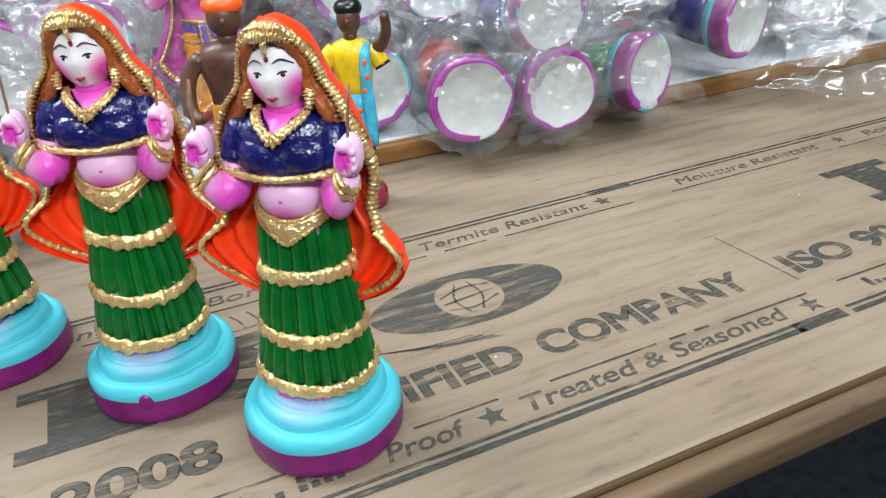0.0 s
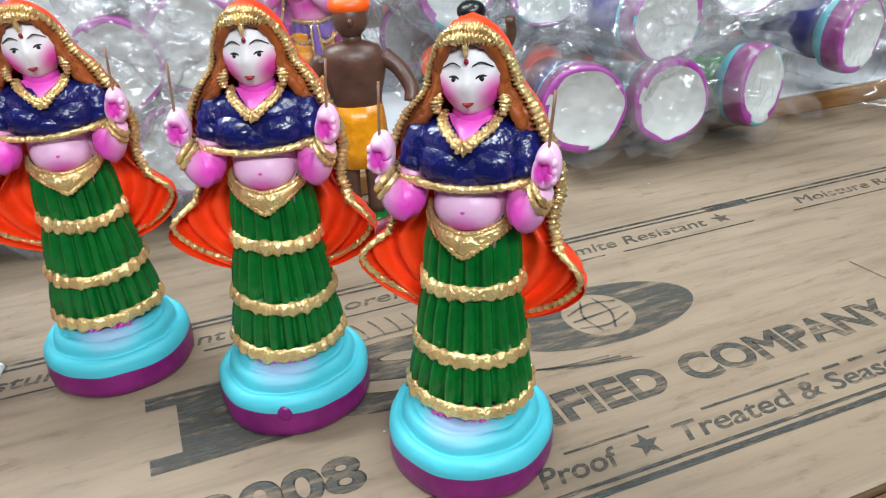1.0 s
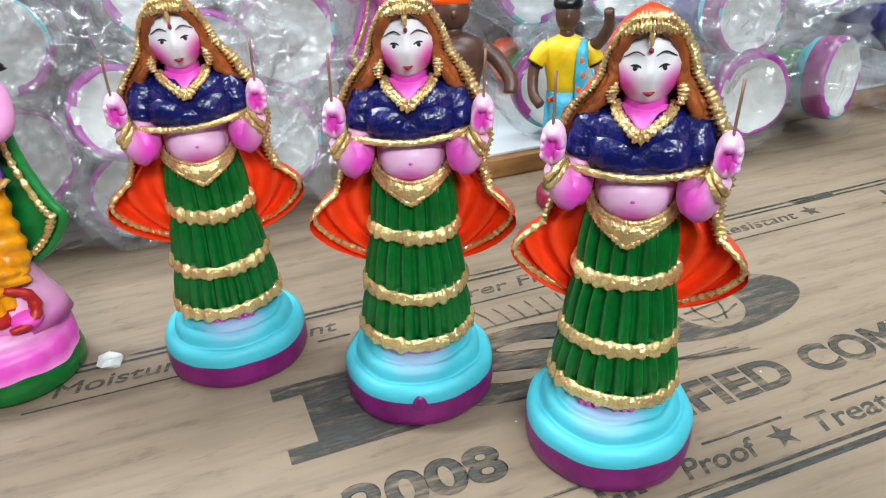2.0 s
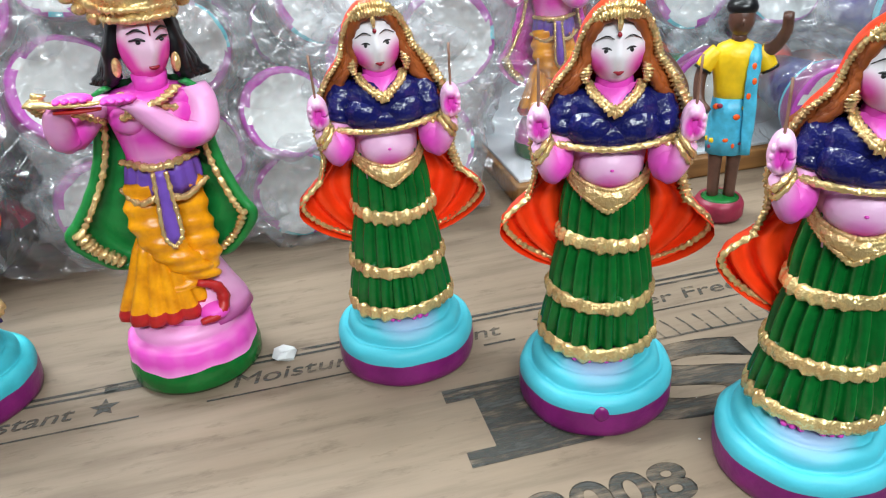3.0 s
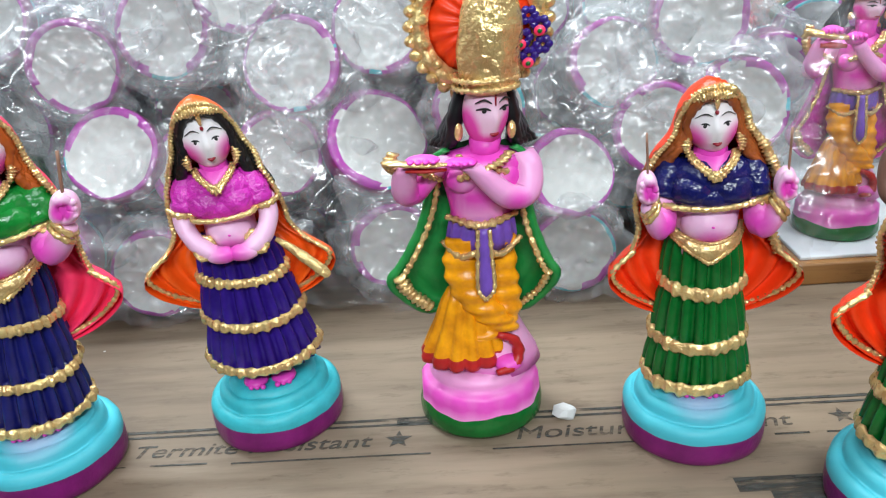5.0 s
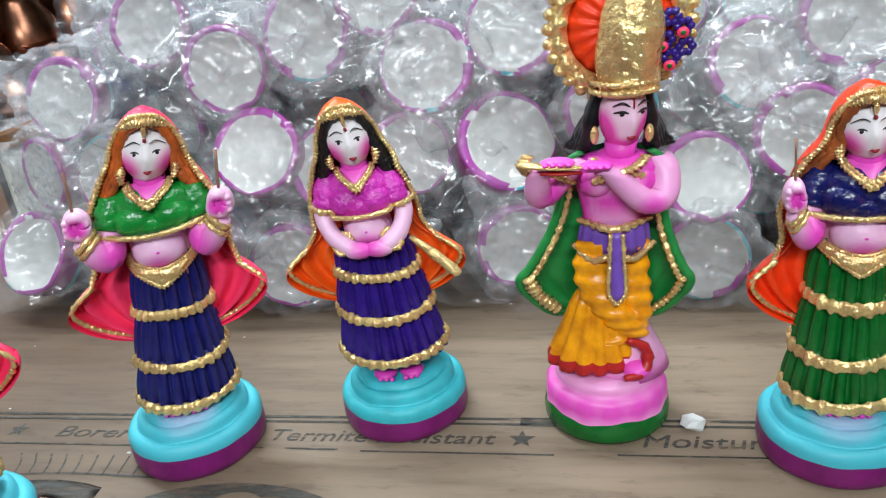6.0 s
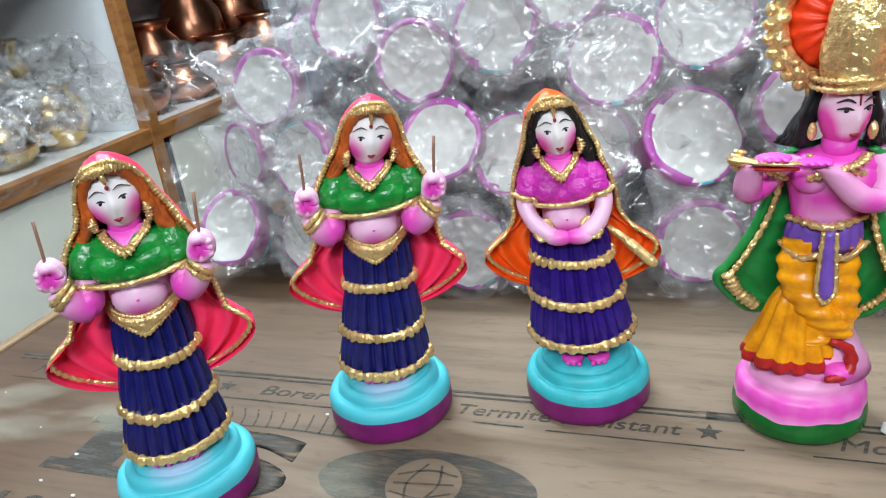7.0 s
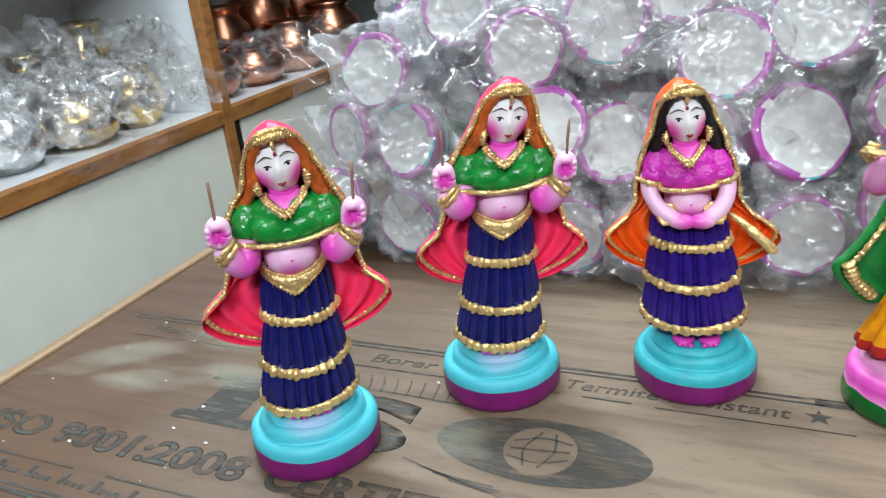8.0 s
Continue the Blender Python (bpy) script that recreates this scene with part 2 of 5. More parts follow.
def grid_faces(bm, rings, mat, closed=True, spray=None):
    """Skins rows of points. mat: an index, or a function of (row, column)."""
    layer = bm.verts.layers.float.get("spray") or bm.verts.layers.float.new("spray")
    rows = []
    for i, ring in enumerate(rings):
        row = []
        for j, p in enumerate(ring):
            v = bm.verts.new(p)
            v[layer] = spray(Vector(p)) if spray else 0.0
            row.append(v)
        rows.append(row)
    n = len(rows[0])
    for i in range(len(rows) - 1):
        for j in range(n if closed else n - 1):
            k = (j + 1) % n
            f = bm.faces.new((rows[i][j], rows[i][k], rows[i + 1][k], rows[i + 1][j]))
            f.material_index = mat(i, j) if callable(mat) else mat
    return rows


def cap(bm, row, mat):
    f = bm.faces.new(row)
    f.material_index = mat


def lathe(bm, profile, mat, segs=36, sy=1.0, centre=(0, 0), pleats=0, depth=0.0, spray=None, caps=True, rough=0.0, seed=0.0):
    """profile: rows of (radius, z) from below to above."""
    rings = []
    for r, z in profile:
        ring = []
        for j in range(segs):
            a = 2 * math.pi * j / segs
            k = 1.0
            if pleats:
                k += depth * (1.25 * abs(math.sin(pleats * a / 2 + 0.4 * math.sin(3 * a + seed))) ** 0.8 - 0.95)
            p = Vector((centre[0] + r * k * math.sin(a), centre[1] - r * k * sy * math.cos(a), z))
            if rough:
                p += rough * noise.noise_vector(p * 60 + Vector((seed, 0, 0)))
            ring.append(p)
        rings.append(ring)
    rows = grid_faces(bm, rings, mat, True, spray)
    if caps:
        cap(bm, rows[0][::-1], mat(0, 0) if callable(mat) else mat)
        cap(bm, rows[-1], mat(len(rows) - 2, 0) if callable(mat) else mat)
    return rows


def smooth_path(points, n):
    """Catmull-Rom through rows of numbers."""
    pts = [np.array(p, float) for p in points]
    pts = [2 * pts[0] - pts[1]] + pts + [2 * pts[-1] - pts[-2]]
    out = []
    for i in range(n):
        u = i / (n - 1) * (len(pts) - 3)
        k = min(int(u), len(pts) - 4)
        t = u - k
        a, b, c, d = pts[k:k + 4]
        out.append(0.5 * (2 * b + (c - a) * t + (2 * a - 5 * b + 4 * c - d) * t * t + (3 * b - a - 3 * c + d) * t ** 3))
        out[-1] = [float(v) for v in out[-1]]
    return out


def tube(bm, points, mat, n=14, segs=10, knob=0.0, spray=None, flat=1.0, seed=0):
    """points: rows of (x, y, z, radius). knob: beads along it."""
    rows = smooth_path(points, n)
    rings = []
    for i, q in enumerate(rows):
        p, r = Vector(q[:3]), max(q[3], 0.0002)
        ahead = Vector(rows[min(i + 1, n - 1)][:3]) - Vector(rows[max(i - 1, 0)][:3])
        ahead.normalize()
        side = ahead.cross(Vector((0, 1, 0.01)))
        if side.length < 0.05:
            side = ahead.cross(Vector((1, 0, 0)))
        side.normalize()
        up = side.cross(ahead)
        if knob:
            r *= 1 + knob * math.sin(i * 2.1 + seed) + 0.5 * knob * math.sin(i * 3.7 + 2 * seed)
        rings.append([p + r * (math.cos(2 * math.pi * j / segs) * side + flat * math.sin(2 * math.pi * j / segs) * up) for j in range(segs)])
    made = grid_faces(bm, rings, mat, True, spray)
    cap(bm, made[0][::-1], mat)
    cap(bm, made[-1], mat)


def blob(bm, x, y, z, rx, ry, rz, mat, segs=18, spray=None, tilt=None):
    rings = []
    m = Euler([radians(a) for a in tilt]).to_matrix() if tilt else Matrix.Identity(3)
    rows = max(6, segs // 2)
    for i in range(rows + 1):
        b = -math.pi / 2 + math.pi * (0.02 + 0.96 * i / rows)
        rings.append([Vector((x, y, z)) + m @ Vector((rx * math.cos(b) * math.sin(2 * math.pi * j / segs), -ry * math.cos(b) * math.cos(2 * math.pi * j / segs), rz * math.sin(b))) for j in range(segs)])
    made = grid_faces(bm, rings, mat, True, spray)
    cap(bm, made[0][::-1], mat)
    cap(bm, made[-1], mat)


def near(p, x, y, z, r):
    d = (p - Vector((x, y, z))).length / r
    return max(0.0, 1 - d * d)


# ---- dolls ----
def doll_base(bm, side, top, r=0.0424, seed=0.0, spray=None, notch=False):
    """Round foot in three cast steps, with an uneven paint line."""
    segs = 72
    prof = [(0.95, 0.0), (0.985, 0.002), (1.0, 0.006), (1.0, 0.0125), (0.99, 0.0160), (0.994, 0.0180), (0.985, 0.0208), (0.955, 0.0236), (0.905, 0.0252), (0.862, 0.0253), (0.838, 0.0245), (0.826, 0.0262), (0.815, 0.0290), (0.785, 0.0315), (0.735, 0.0327), (0.690, 0.0326), (0.668, 0.0320), (0.655, 0.0338), (0.62, 0.0358), (0.52, 0.0366), (0.2, 0.037)]
    rings = []
    for i, (q, z) in enumerate(prof):
        ring = []
        for j in range(segs):
            a = 2 * math.pi * j / segs
            wob = 1 + 0.010 * math.sin(3 * a + seed) + 0.006 * math.sin(7 * a + 2 * seed)
            p = Vector((q * r * wob * math.sin(a), -q * r * wob * math.cos(a), z))
            if i in (4, 5):
                p.z += 0.0007 * math.sin(2 * a + seed) + 0.0010 * noise.noise(Vector((3 * math.cos(a), 3 * math.sin(a), seed)))
            elif i > 5:
                p += 0.0007 * noise.noise_vector(p * 95 + Vector((seed, 0, 0)))
            ring.append(p)
        rings.append(ring)
    rows = grid_faces(bm, rings, lambda i, j: side if i < 4 else top, True, spray)
    cap(bm, rows[-1], top)
    if notch:
        blob(bm, 0.002, -r * 0.972, 0.0165, 0.0042, 0.0022, 0.0052, side, 14)
    return rows[0]


def frill(bm, z, r, sy, mat, half, count, seed, beads):
    """A gold hem: a gathered band, or a row of beads on a band, round a skirt."""
    rings = []
    n = 8 * count
    for j in range(n + 1):
        a = 2 * math.pi * (j % n) / n
        lobe = abs(math.sin(count * a / 2 + seed))
        big = noise.noise(Vector((5 * math.cos(a), 5 * math.sin(a), seed)))
        zc = z + 0.0010 * math.sin(2 * a + seed) - 0.0016 * math.cos(a)
        lobe *= max(0.15, 0.75 + 1.1 * noise.noise(Vector((9 * math.cos(a), 9 * math.sin(a), 2 * seed))))
        ww = 0.0011 + (0.0019 if beads else 0.0014) * lobe * (1 + 0.5 * big)
        ring = []
        for i in range(10):
            b = 2 * math.pi * i / 10
            up = math.sin(b)
            q = r + 0.0006 + ww * math.cos(b) - 0.0006 * up
            dz = half * up * (0.85 + 0.25 * lobe + 0.2 * big)
            ring.append(Vector((q * math.sin(a), -q * sy * math.cos(a), zc + dz - (0.0008 * lobe if up < 0 else 0))))
        rings.append(ring)
    grid_faces(bm, rings, mat)


def girdle(bm, mat, beads, seed):
    """Pointed gold belt plate that wraps the front of the hips."""
    rings = []
    for j in range(41):
        u = j / 20 - 1
        a = radians(84 * u)
        v1 = 0.1352 + 0.0075 * abs(u) ** 1.4
        v0 = 0.1372 - 0.0130 * (1 - abs(u)) ** 1.25 + 0.0015 * abs(u)
        col = []
        for i in range(8):
            w = i / 7
            z = v0 + (v1 - v0) * w
            lift = 0.0026 * math.sin(math.pi * w) ** 0.5 * (1 - 0.4 * abs(u)) + 0.0008 * noise.noise(Vector((u * 7, w * 4, seed)))
            rr = 0.0190 + (0.140 - z) * 0.06 + lift
            col.append(Vector((rr * math.sin(a), -0.0012 - rr * 0.90 * math.cos(a), z)))
        rings.append(col)
    grid_faces(bm, rings, mat, False)
    for k, row in ((0, 0.0016), (7, 0.0013)):
        tube(bm, [(*c[k], row) for c in rings[::4]], mat, 90, 7, 0.34 if beads else 0.2, seed=seed + k)


def leaning(bm, lean, rz, remap=None):
    """Each cast stands a little out of true: shifts what is higher by lean (world x, y) per metre."""
    c, q = math.cos(radians(-rz)), math.sin(radians(-rz))
    kx, ky = lean[0] * c - lean[1] * q, lean[0] * q + lean[1] * c
    for v in bm.verts:
        if remap:
            v.co.z = float(np.interp(v.co.z, *remap))
        up = max(0.0, v.co.z - 0.03) * 1.15
        v.co.x += kx * up
        v.co.y += ky * up


def figure_mesh(veil, blouse, skirt, hair, top, joined=False, sticks=True, seed=1.0, beads=False, head=(0, 0), notch=False):
    """One painted plaster doll of a dancer with a tiered skirt and an open veil, front towards -y."""
    bm = bmesh.new()
    bm.verts.layers.float.new("spray")
    VEIL, BLOUSE, SKIRT, HAIR, TOP, SIDE, GLD, SKN, FCE, BLK, LP, STK, WHT = range(13)
    mats = [veil, blouse, skirt, hair, top, PURPLE, GOLD, SKIN, FACE, BLACK, LIP, STICK, PLASTER]
    pale = 0.35 if joined else 1.0
    bottom = doll_base(bm, SIDE, TOP, seed=seed, spray=lambda p: near(p, 0, -0.018, 0.037, 0.021) * pale, notch=notch)
    cap(bm, bottom[::-1], WHT)
    # feet
    for sx in (-1, 1):
        blob(bm, sx * 0.0085, -0.0148, 0.0395, 0.0080, 0.0095, 0.0036, SKN, 12, lambda p: 1.0)
        for q in range(3):
            blob(bm, sx * (0.0045 + 0.0036 * q), -0.0234 + 0.0008 * q, 0.0386, 0.0018, 0.0024, 0.0018, SKN, 8, lambda p: 1.0)
    # skirt: three gathered tiers with gold hems
    tiers = ((0.141, 0.0176, 0.1045, 0.0215), (0.1080, 0.0196, 0.0705, 0.0258), (0.0745, 0.0236, 0.0435, 0.0292))
    if joined:
        tiers = ((0.142, 0.0196, 0.1130, 0.0250), (0.1155, 0.0230, 0.0840, 0.0292), (0.0865, 0.0265, 0.0500, 0.0335))
    for k, (z1, r1, z0, r0) in enumerate(tiers):
        prof = []
        for i in range(10):
            u = i / 9
            prof.append((r0 + (r1 - r0) * u ** 0.8 + 0.0019 * math.sin(math.pi * u ** 0.8), z0 + (z1 - z0) * u))
        lathe(bm, [(r0 * 0.80, z0 - 0.001)] + prof, SKIRT, 156, 0.82, (0, 0.0), 17 + 2 * k, 0.20, seed=seed + k, rough=0.0003)
        lifted = 0.0058 if joined and k == 2 else 0.0018
        frill(bm, z0 + lifted, r0 + 0.0006, 0.84, GLD, 0.0031 if beads or joined else 0.0038, 30 if beads else 24, seed + k, beads)
    skin = lambda p: min(1.0, 0.04 + 0.9 * near(p, 0, -0.020, 0.1345, 0.012) + 0.75 * max(0.0, (abs(p.x) - 0.012) / 0.012) * (p.z < 0.17) + (0.95 if p.z > 0.174 else 0.0))
    # belly, bust and chest
    lathe(bm, [(0.0165, 0.126), (0.0165, 0.134), (0.0170, 0.142), (0.0172, 0.149), (0.0178, 0.155), (0.0190, 0.160)], SKN, 32, 0.86, (0, -0.002), spray=skin)
    blob(bm, 0, -0.0100, 0.1450, 0.0150, 0.0112, 0.0118, SKN, 24, skin)
    blob(bm, 0.0004, -0.0210, 0.1462, 0.0010, 0.0007, 0.0007, SKN, 8, lambda p: 1.0)
    chest = [(0.0185, 0.1535), (0.0225, 0.1550), (0.0248, 0.159), (0.0256, 0.164), (0.0260, 0.170), (0.0255, 0.1745), (0.0235, 0.1782), (0.0185, 0.1812), (0.0128, 0.1830), (0.0085, 0.1842)]
    lathe(bm, chest, BLOUSE, 64, 0.72, (0, 0.0), rough=0.0012, seed=seed, spray=lambda p: 0.85)
    for sx in (-1, 1):
        blob(bm, sx * 0.0092, -0.0112, 0.1648, 0.0132, 0.0098, 0.0100, BLOUSE, 24)
    blob(bm, 0, -0.0108, 0.1622, 0.0150, 0.0098, 0.0078, BLOUSE, 20)
    # bare neckline between the straps
    rings = []
    for i in range(9):
        w = i / 8
        z = 0.1758 + 0.0092 * w
        half = 0.0012 + 0.0090 * w
        front = float(np.interp(z, (0.1735, 0.178, 0.1812, 0.1830, 0.185), (0.0206, 0.0186, 0.0150, 0.0122, 0.0095)))
        rings.append([Vector((half * u, -front + 0.0030 * u * u, z)) for u in [j / 6 - 1 for j in range(13)]])
    grid_faces(bm, rings, SKN, False, lambda p: 0.50 + 0.35 * max(0.0, min(1.0, (p.z - 0.176) / 0.006)))
    # gold cord under the blouse
    reach = 0.62 if joined else 0.93
    tube(bm, [(-0.033 * reach, -0.012, 0.1585, 0.0020), (-0.018, -0.0190, 0.1574, 0.0018), (0, -0.0220, 0.1572, 0.0016), (0.018, -0.0190, 0.1590, 0.0018), (0.033 * reach, -0.012, 0.1612, 0.0022)], GLD, 44, 8, 0.16)
    if not joined:
        girdle(bm, GLD, beads, seed)
    # neck and head
    lathe(bm, [(0.0120, 0.172), (0.0098, 0.178), (0.0090, 0.184), (0.0088, 0.194)], SKN, 20, 0.95, (0, -0.003), spray=lambda p: 0.45 + 0.55 * max(0.0, min(1.0, (p.z - 0.176) / 0.008)))
    face = lambda p: min(1.0, 1.0 * near(p, -0.0102, -0.0105, 0.1965, 0.0096) + 1.0 * near(p, 0.0102, -0.0105, 0.1965, 0.0096) + 1.0 * near(p, 0, -0.008, 0.1842, 0.0085))
    rings = []
    for i in range(27):
        b = -math.pi / 2 + math.pi * (0.03 + 0.94 * i / 26)
        ring = []
        for j in range(44):
            a = 2 * math.pi * j / 44
            low = max(0.0, -math.sin(b))
            jaw = 1 - 0.29 * low ** 1.5
            q = Vector((0.0148 * jaw * math.cos(b) * math.sin(a), -0.0128 * (1 - 0.06 * low) * math.cos(b) * math.cos(a), 0.0174 * math.sin(b)))
            # nose, mouth, chin, cheeks and brow worked into the front
            if math.cos(a) > 0:
                q.y -= 0.0027 * math.exp(-(q.x / 0.0017) ** 2 - ((q.z + 0.0022) / 0.0042) ** 2) + 0.0010 * math.exp(-(q.x / 0.0036) ** 2 - ((q.z + 0.0085) / 0.0018) ** 2)
                q.y -= 0.0012 * math.exp(-(q.x / 0.0040) ** 2 - ((q.z + 0.0135) / 0.0022) ** 2) + 0.0007 * math.exp(-((abs(q.x) - 0.0070) / 0.0035) ** 2 - ((q.z + 0.0050) / 0.0038) ** 2)
                q.y += 0.0010 * math.exp(-((abs(q.x) - 0.0052) / 0.0030) ** 2 - ((q.z - 0.0030) / 0.0024) ** 2)
            ring.append(q + Vector((0, -0.0035, 0.2030)))
        rings.append(ring)
    made = grid_faces(bm, rings, FCE, True, face)
    cap(bm, made[0][::-1], FCE)
    cap(bm, made[-1], FCE)
    tube(bm, [(-0.0023, -0.0160, 0.1948, 0.0003), (-0.0010, -0.0169, 0.1946, 0.0008), (0, -0.0170, 0.1942, 0.0010), (0.0010, -0.0169, 0.1946, 0.0008), (0.0023, -0.0160, 0.1948, 0.0003)], LP, 14, 6)
    blob(bm, 0, -0.0163, 0.2108, 0.0011, 0.0009, 0.0012, LP, 10)
    for sx in (-1, 1):
        tube(bm, [(sx * 0.0024, -0.0162, 0.2090, 0.00018), (sx * 0.0060, -0.0152, 0.2103, 0.00034), (sx * 0.0108, -0.0122, 0.2078, 0.00018)], BLK, 9, 6)
        tube(bm, [(sx * 0.0026, -0.0155, 0.2036, 0.0002), (sx * 0.0056, -0.0148, 0.2051, 0.00048), (sx * 0.0098, -0.0124, 0.2040, 0.0003)], BLK, 9, 6)
        tube(bm, [(sx * 0.0034, -0.0151, 0.2025, 0.00012), (sx * 0.0056, -0.0146, 0.2021, 0.0002), (sx * 0.0086, -0.0128, 0.2028, 0.00012)], BLK, 9, 6)
        blob(bm, sx * 0.0057, -0.01430, 0.2036, 0.0014, 0.0010, 0.0013, BLK, 10)
        # ear ornament
        tube(bm, [(sx * 0.0142, -0.0100, 0.1970, 0.0012), (sx * 0.0147, -0.0105, 0.1935, 0.0025), (sx * 0.0142, -0.0110, 0.1900, 0.0022), (sx * 0.0134, -0.0110, 0.1865, 0.0014)], GLD, 18, 8, 0.3)
        # hair in wavy strands down to the shoulders
        for q in range(7):
            w = q / 6
            sway = 0.0011 * math.sin(2.1 * q + seed)
            tube(bm, [(sx * 0.0015, -0.0140 + 0.006 * w, 0.2195 + 0.002 * w, 0.0022), (sx * (0.0105 + 0.003 * w), -0.0120 + 0.006 * w, 0.2152, 0.0028), (sx * (0.0146 + 0.0034 * w) + sway, -0.0090 + 0.006 * w, 0.2050, 0.0026), (sx * (0.0152 + 0.005 * w) - sway, -0.0092 + 0.006 * w, 0.1950, 0.0026), (sx * (0.0182 + 0.006 * w) + sway, -0.0080 + 0.006 * w, 0.1850, 0.0026), (sx * (0.0240 + 0.006 * w) - sway, -0.0060 + 0.006 * w, 0.1775, 0.0024), (sx * (0.0300 + 0.005 * w), -0.0050 + 0.006 * w, 0.1690, 0.0012)], HAIR, 34, 8, 0.12, seed=seed + 1.7 * q)
    # broad beaded collar
    for drop, rad in ((0.0, 0.0013), (0.0022, 0.0014)):
        d = drop * 0.8
        tube(bm, [(-0.0112 - d, -0.0068, 0.1858, rad), (-0.0092 - d, -0.0130 - 0.3 * d, 0.1826 - d * 0.4, rad), (-0.0048 - d * 0.5, -0.0186 - 0.3 * d, 0.1792 - d * 0.8, rad), (0, -0.0206 - d * 0.3, 0.1762 - drop, rad * 1.5), (0.0048 + d * 0.5, -0.0186 - 0.3 * d, 0.1792 - d * 0.8, rad), (0.0092 + d, -0.0130 - 0.3 * d, 0.1826 - d * 0.4, rad), (0.0112 + d, -0.0068, 0.1858, rad)], GLD, 52, 8, 0.34, seed=seed + 900 * drop)
    # arms
    first = len(bm.verts)
    HX, HZ = 0.0380, 0.1700
    skin_arm = lambda p: min(1.0, 0.08 + 0.95 * near(p, 0.024, -0.018, 0.147, 0.0165) + 0.95 * near(p, -0.024, -0.018, 0.147, 0.0165))
    for sx in (-1, 1):
        tube(bm, [(sx * 0.0150, 0.0, 0.1775, 0.0068), (sx * 0.0218, -0.004, 0.1722, 0.0090), (sx * 0.0248, -0.0085, 0.1600, 0.0090)], BLOUSE, 14, 18, 0.05, seed=seed)
        if joined:
            fore = lambda p: min(1.0, 0.02 + 0.95 * near(p, 0, -0.026, 0.136, 0.015) + 0.5 * near(p, 0.027, -0.008, 0.163, 0.008) + 0.5 * near(p, -0.027, -0.008, 0.163, 0.008))
            tube(bm, [(sx * 0.0270, -0.006, 0.164, 0.0070), (sx * 0.0275, -0.011, 0.153, 0.0064), (sx * 0.0225, -0.017, 0.144, 0.0058), (sx * 0.0120, -0.0225, 0.1375, 0.0052), (sx * 0.0040, -0.0245, 0.1350, 0.0046)], SKN, 16, 14, 0, fore)
            blob(bm, sx * 0.0060, -0.0245, 0.1355, 0.0095, 0.0055, 0.0054, SKN, 14, fore)
            tube(bm, [(sx * 0.0160 + 0.0058 * math.cos(a), -0.0210 + 0.0040 * math.sin(a), 0.1400 + 0.0056 * math.sin(a), 0.0018) for a in [2 * math.pi * q / 8 for q in range(9)]], GLD, 24, 6, 0.25)
            tube(bm, [(sx * 0.0195, -0.0130, 0.1600, 0.0018), (sx * 0.0280, -0.0150, 0.1608, 0.0022), (sx * 0.0360, -0.0070, 0.1620, 0.0018)], GLD, 14, 8, 0.2)
        else:
            tube(bm, [(sx * 0.0265, -0.006, 0.163, 0.0074), (sx * 0.0255, -0.011, 0.153, 0.0084), (sx * 0.0270, -0.016, 0.1465, 0.0086), (sx * 0.0325, -0.020, 0.1520, 0.0072), (sx * 0.0370, -0.021, 0.1610, 0.0058)], SKN, 18, 16, 0, skin_arm)
            blob(bm, sx * 0.0272, -0.0152, 0.1482, 0.0094, 0.0090, 0.0088, SKN, 18, skin_arm)
            # loosely closed fist round a hollow, with low knuckles
            fist = lambda p: min(1.0, 0.05 + 1.5 * near(p, sx * (HX - 0.0012), -0.0285, HZ, 0.0066))
            blob(bm, sx * HX, -0.0198, HZ, 0.0076, 0.0070, 0.0098, SKN, 20, fist)
            tube(bm, [(sx * (HX - 0.0008) + 0.0040 * math.cos(a), -0.0248 - 0.0008 * math.sin(a), HZ + 0.0058 * math.sin(a), 0.0030 - 0.0007 * math.sin(3 * a)) for a in [2 * math.pi * q / 10 for q in range(11)]], SKN, 30, 10, 0.04, fist)
            for q in range(3):
                blob(bm, sx * (HX + 0.0040), -0.0258, HZ - 0.0036 + 0.0036 * q, 0.0024, 0.0022, 0.0020, SKN, 8, fist)
            for bx, bz in ((0.0358, 0.1595), (0.0340, 0.1562)):
                tube(bm, [(sx * bx + sx * 0.0062 * math.cos(a) * 0.8, -0.0205 + 0.0074 * math.sin(a), bz - 0.0050 * math.cos(a), 0.0018) for a in [2 * math.pi * q2 / 8 for q2 in range(9)]], GLD, 24, 6, 0.2)
            tube(bm, [(sx * 0.0195, -0.0150, 0.1570, 0.0018), (sx * 0.0285, -0.0150, 0.1580, 0.0024), (sx * 0.0370, -0.0060, 0.1590, 0.0018)], GLD, 14, 8, 0.2)
            if sticks:
                tube(bm, [(sx * HX, -0.0235, HZ - 0.004, 0.0010), (sx * (HX + 0.0004), -0.0215, HZ + 0.014, 0.0009), (sx * (HX + 0.0012), -0.0190, HZ + 0.0300, 0.0009)], STK, 6, 6)
    if not beads:
        bm.verts.ensure_lookup_table()
        for v in bm.verts[first:]:
            if abs(v.co.x) > 0.025:
                v.co.x = math.copysign(0.025 + (abs(v.co.x) - 0.025) * 0.72, v.co.x)
    if joined:
        tube(bm, [(0.026, -0.012, 0.136, 0.0020), (0.037, -0.016, 0.124, 0.0034), (0.048, -0.020, 0.112, 0.0036), (0.0505, -0.021, 0.109, 0.0020)], GLD, 12, 10, 0.06)
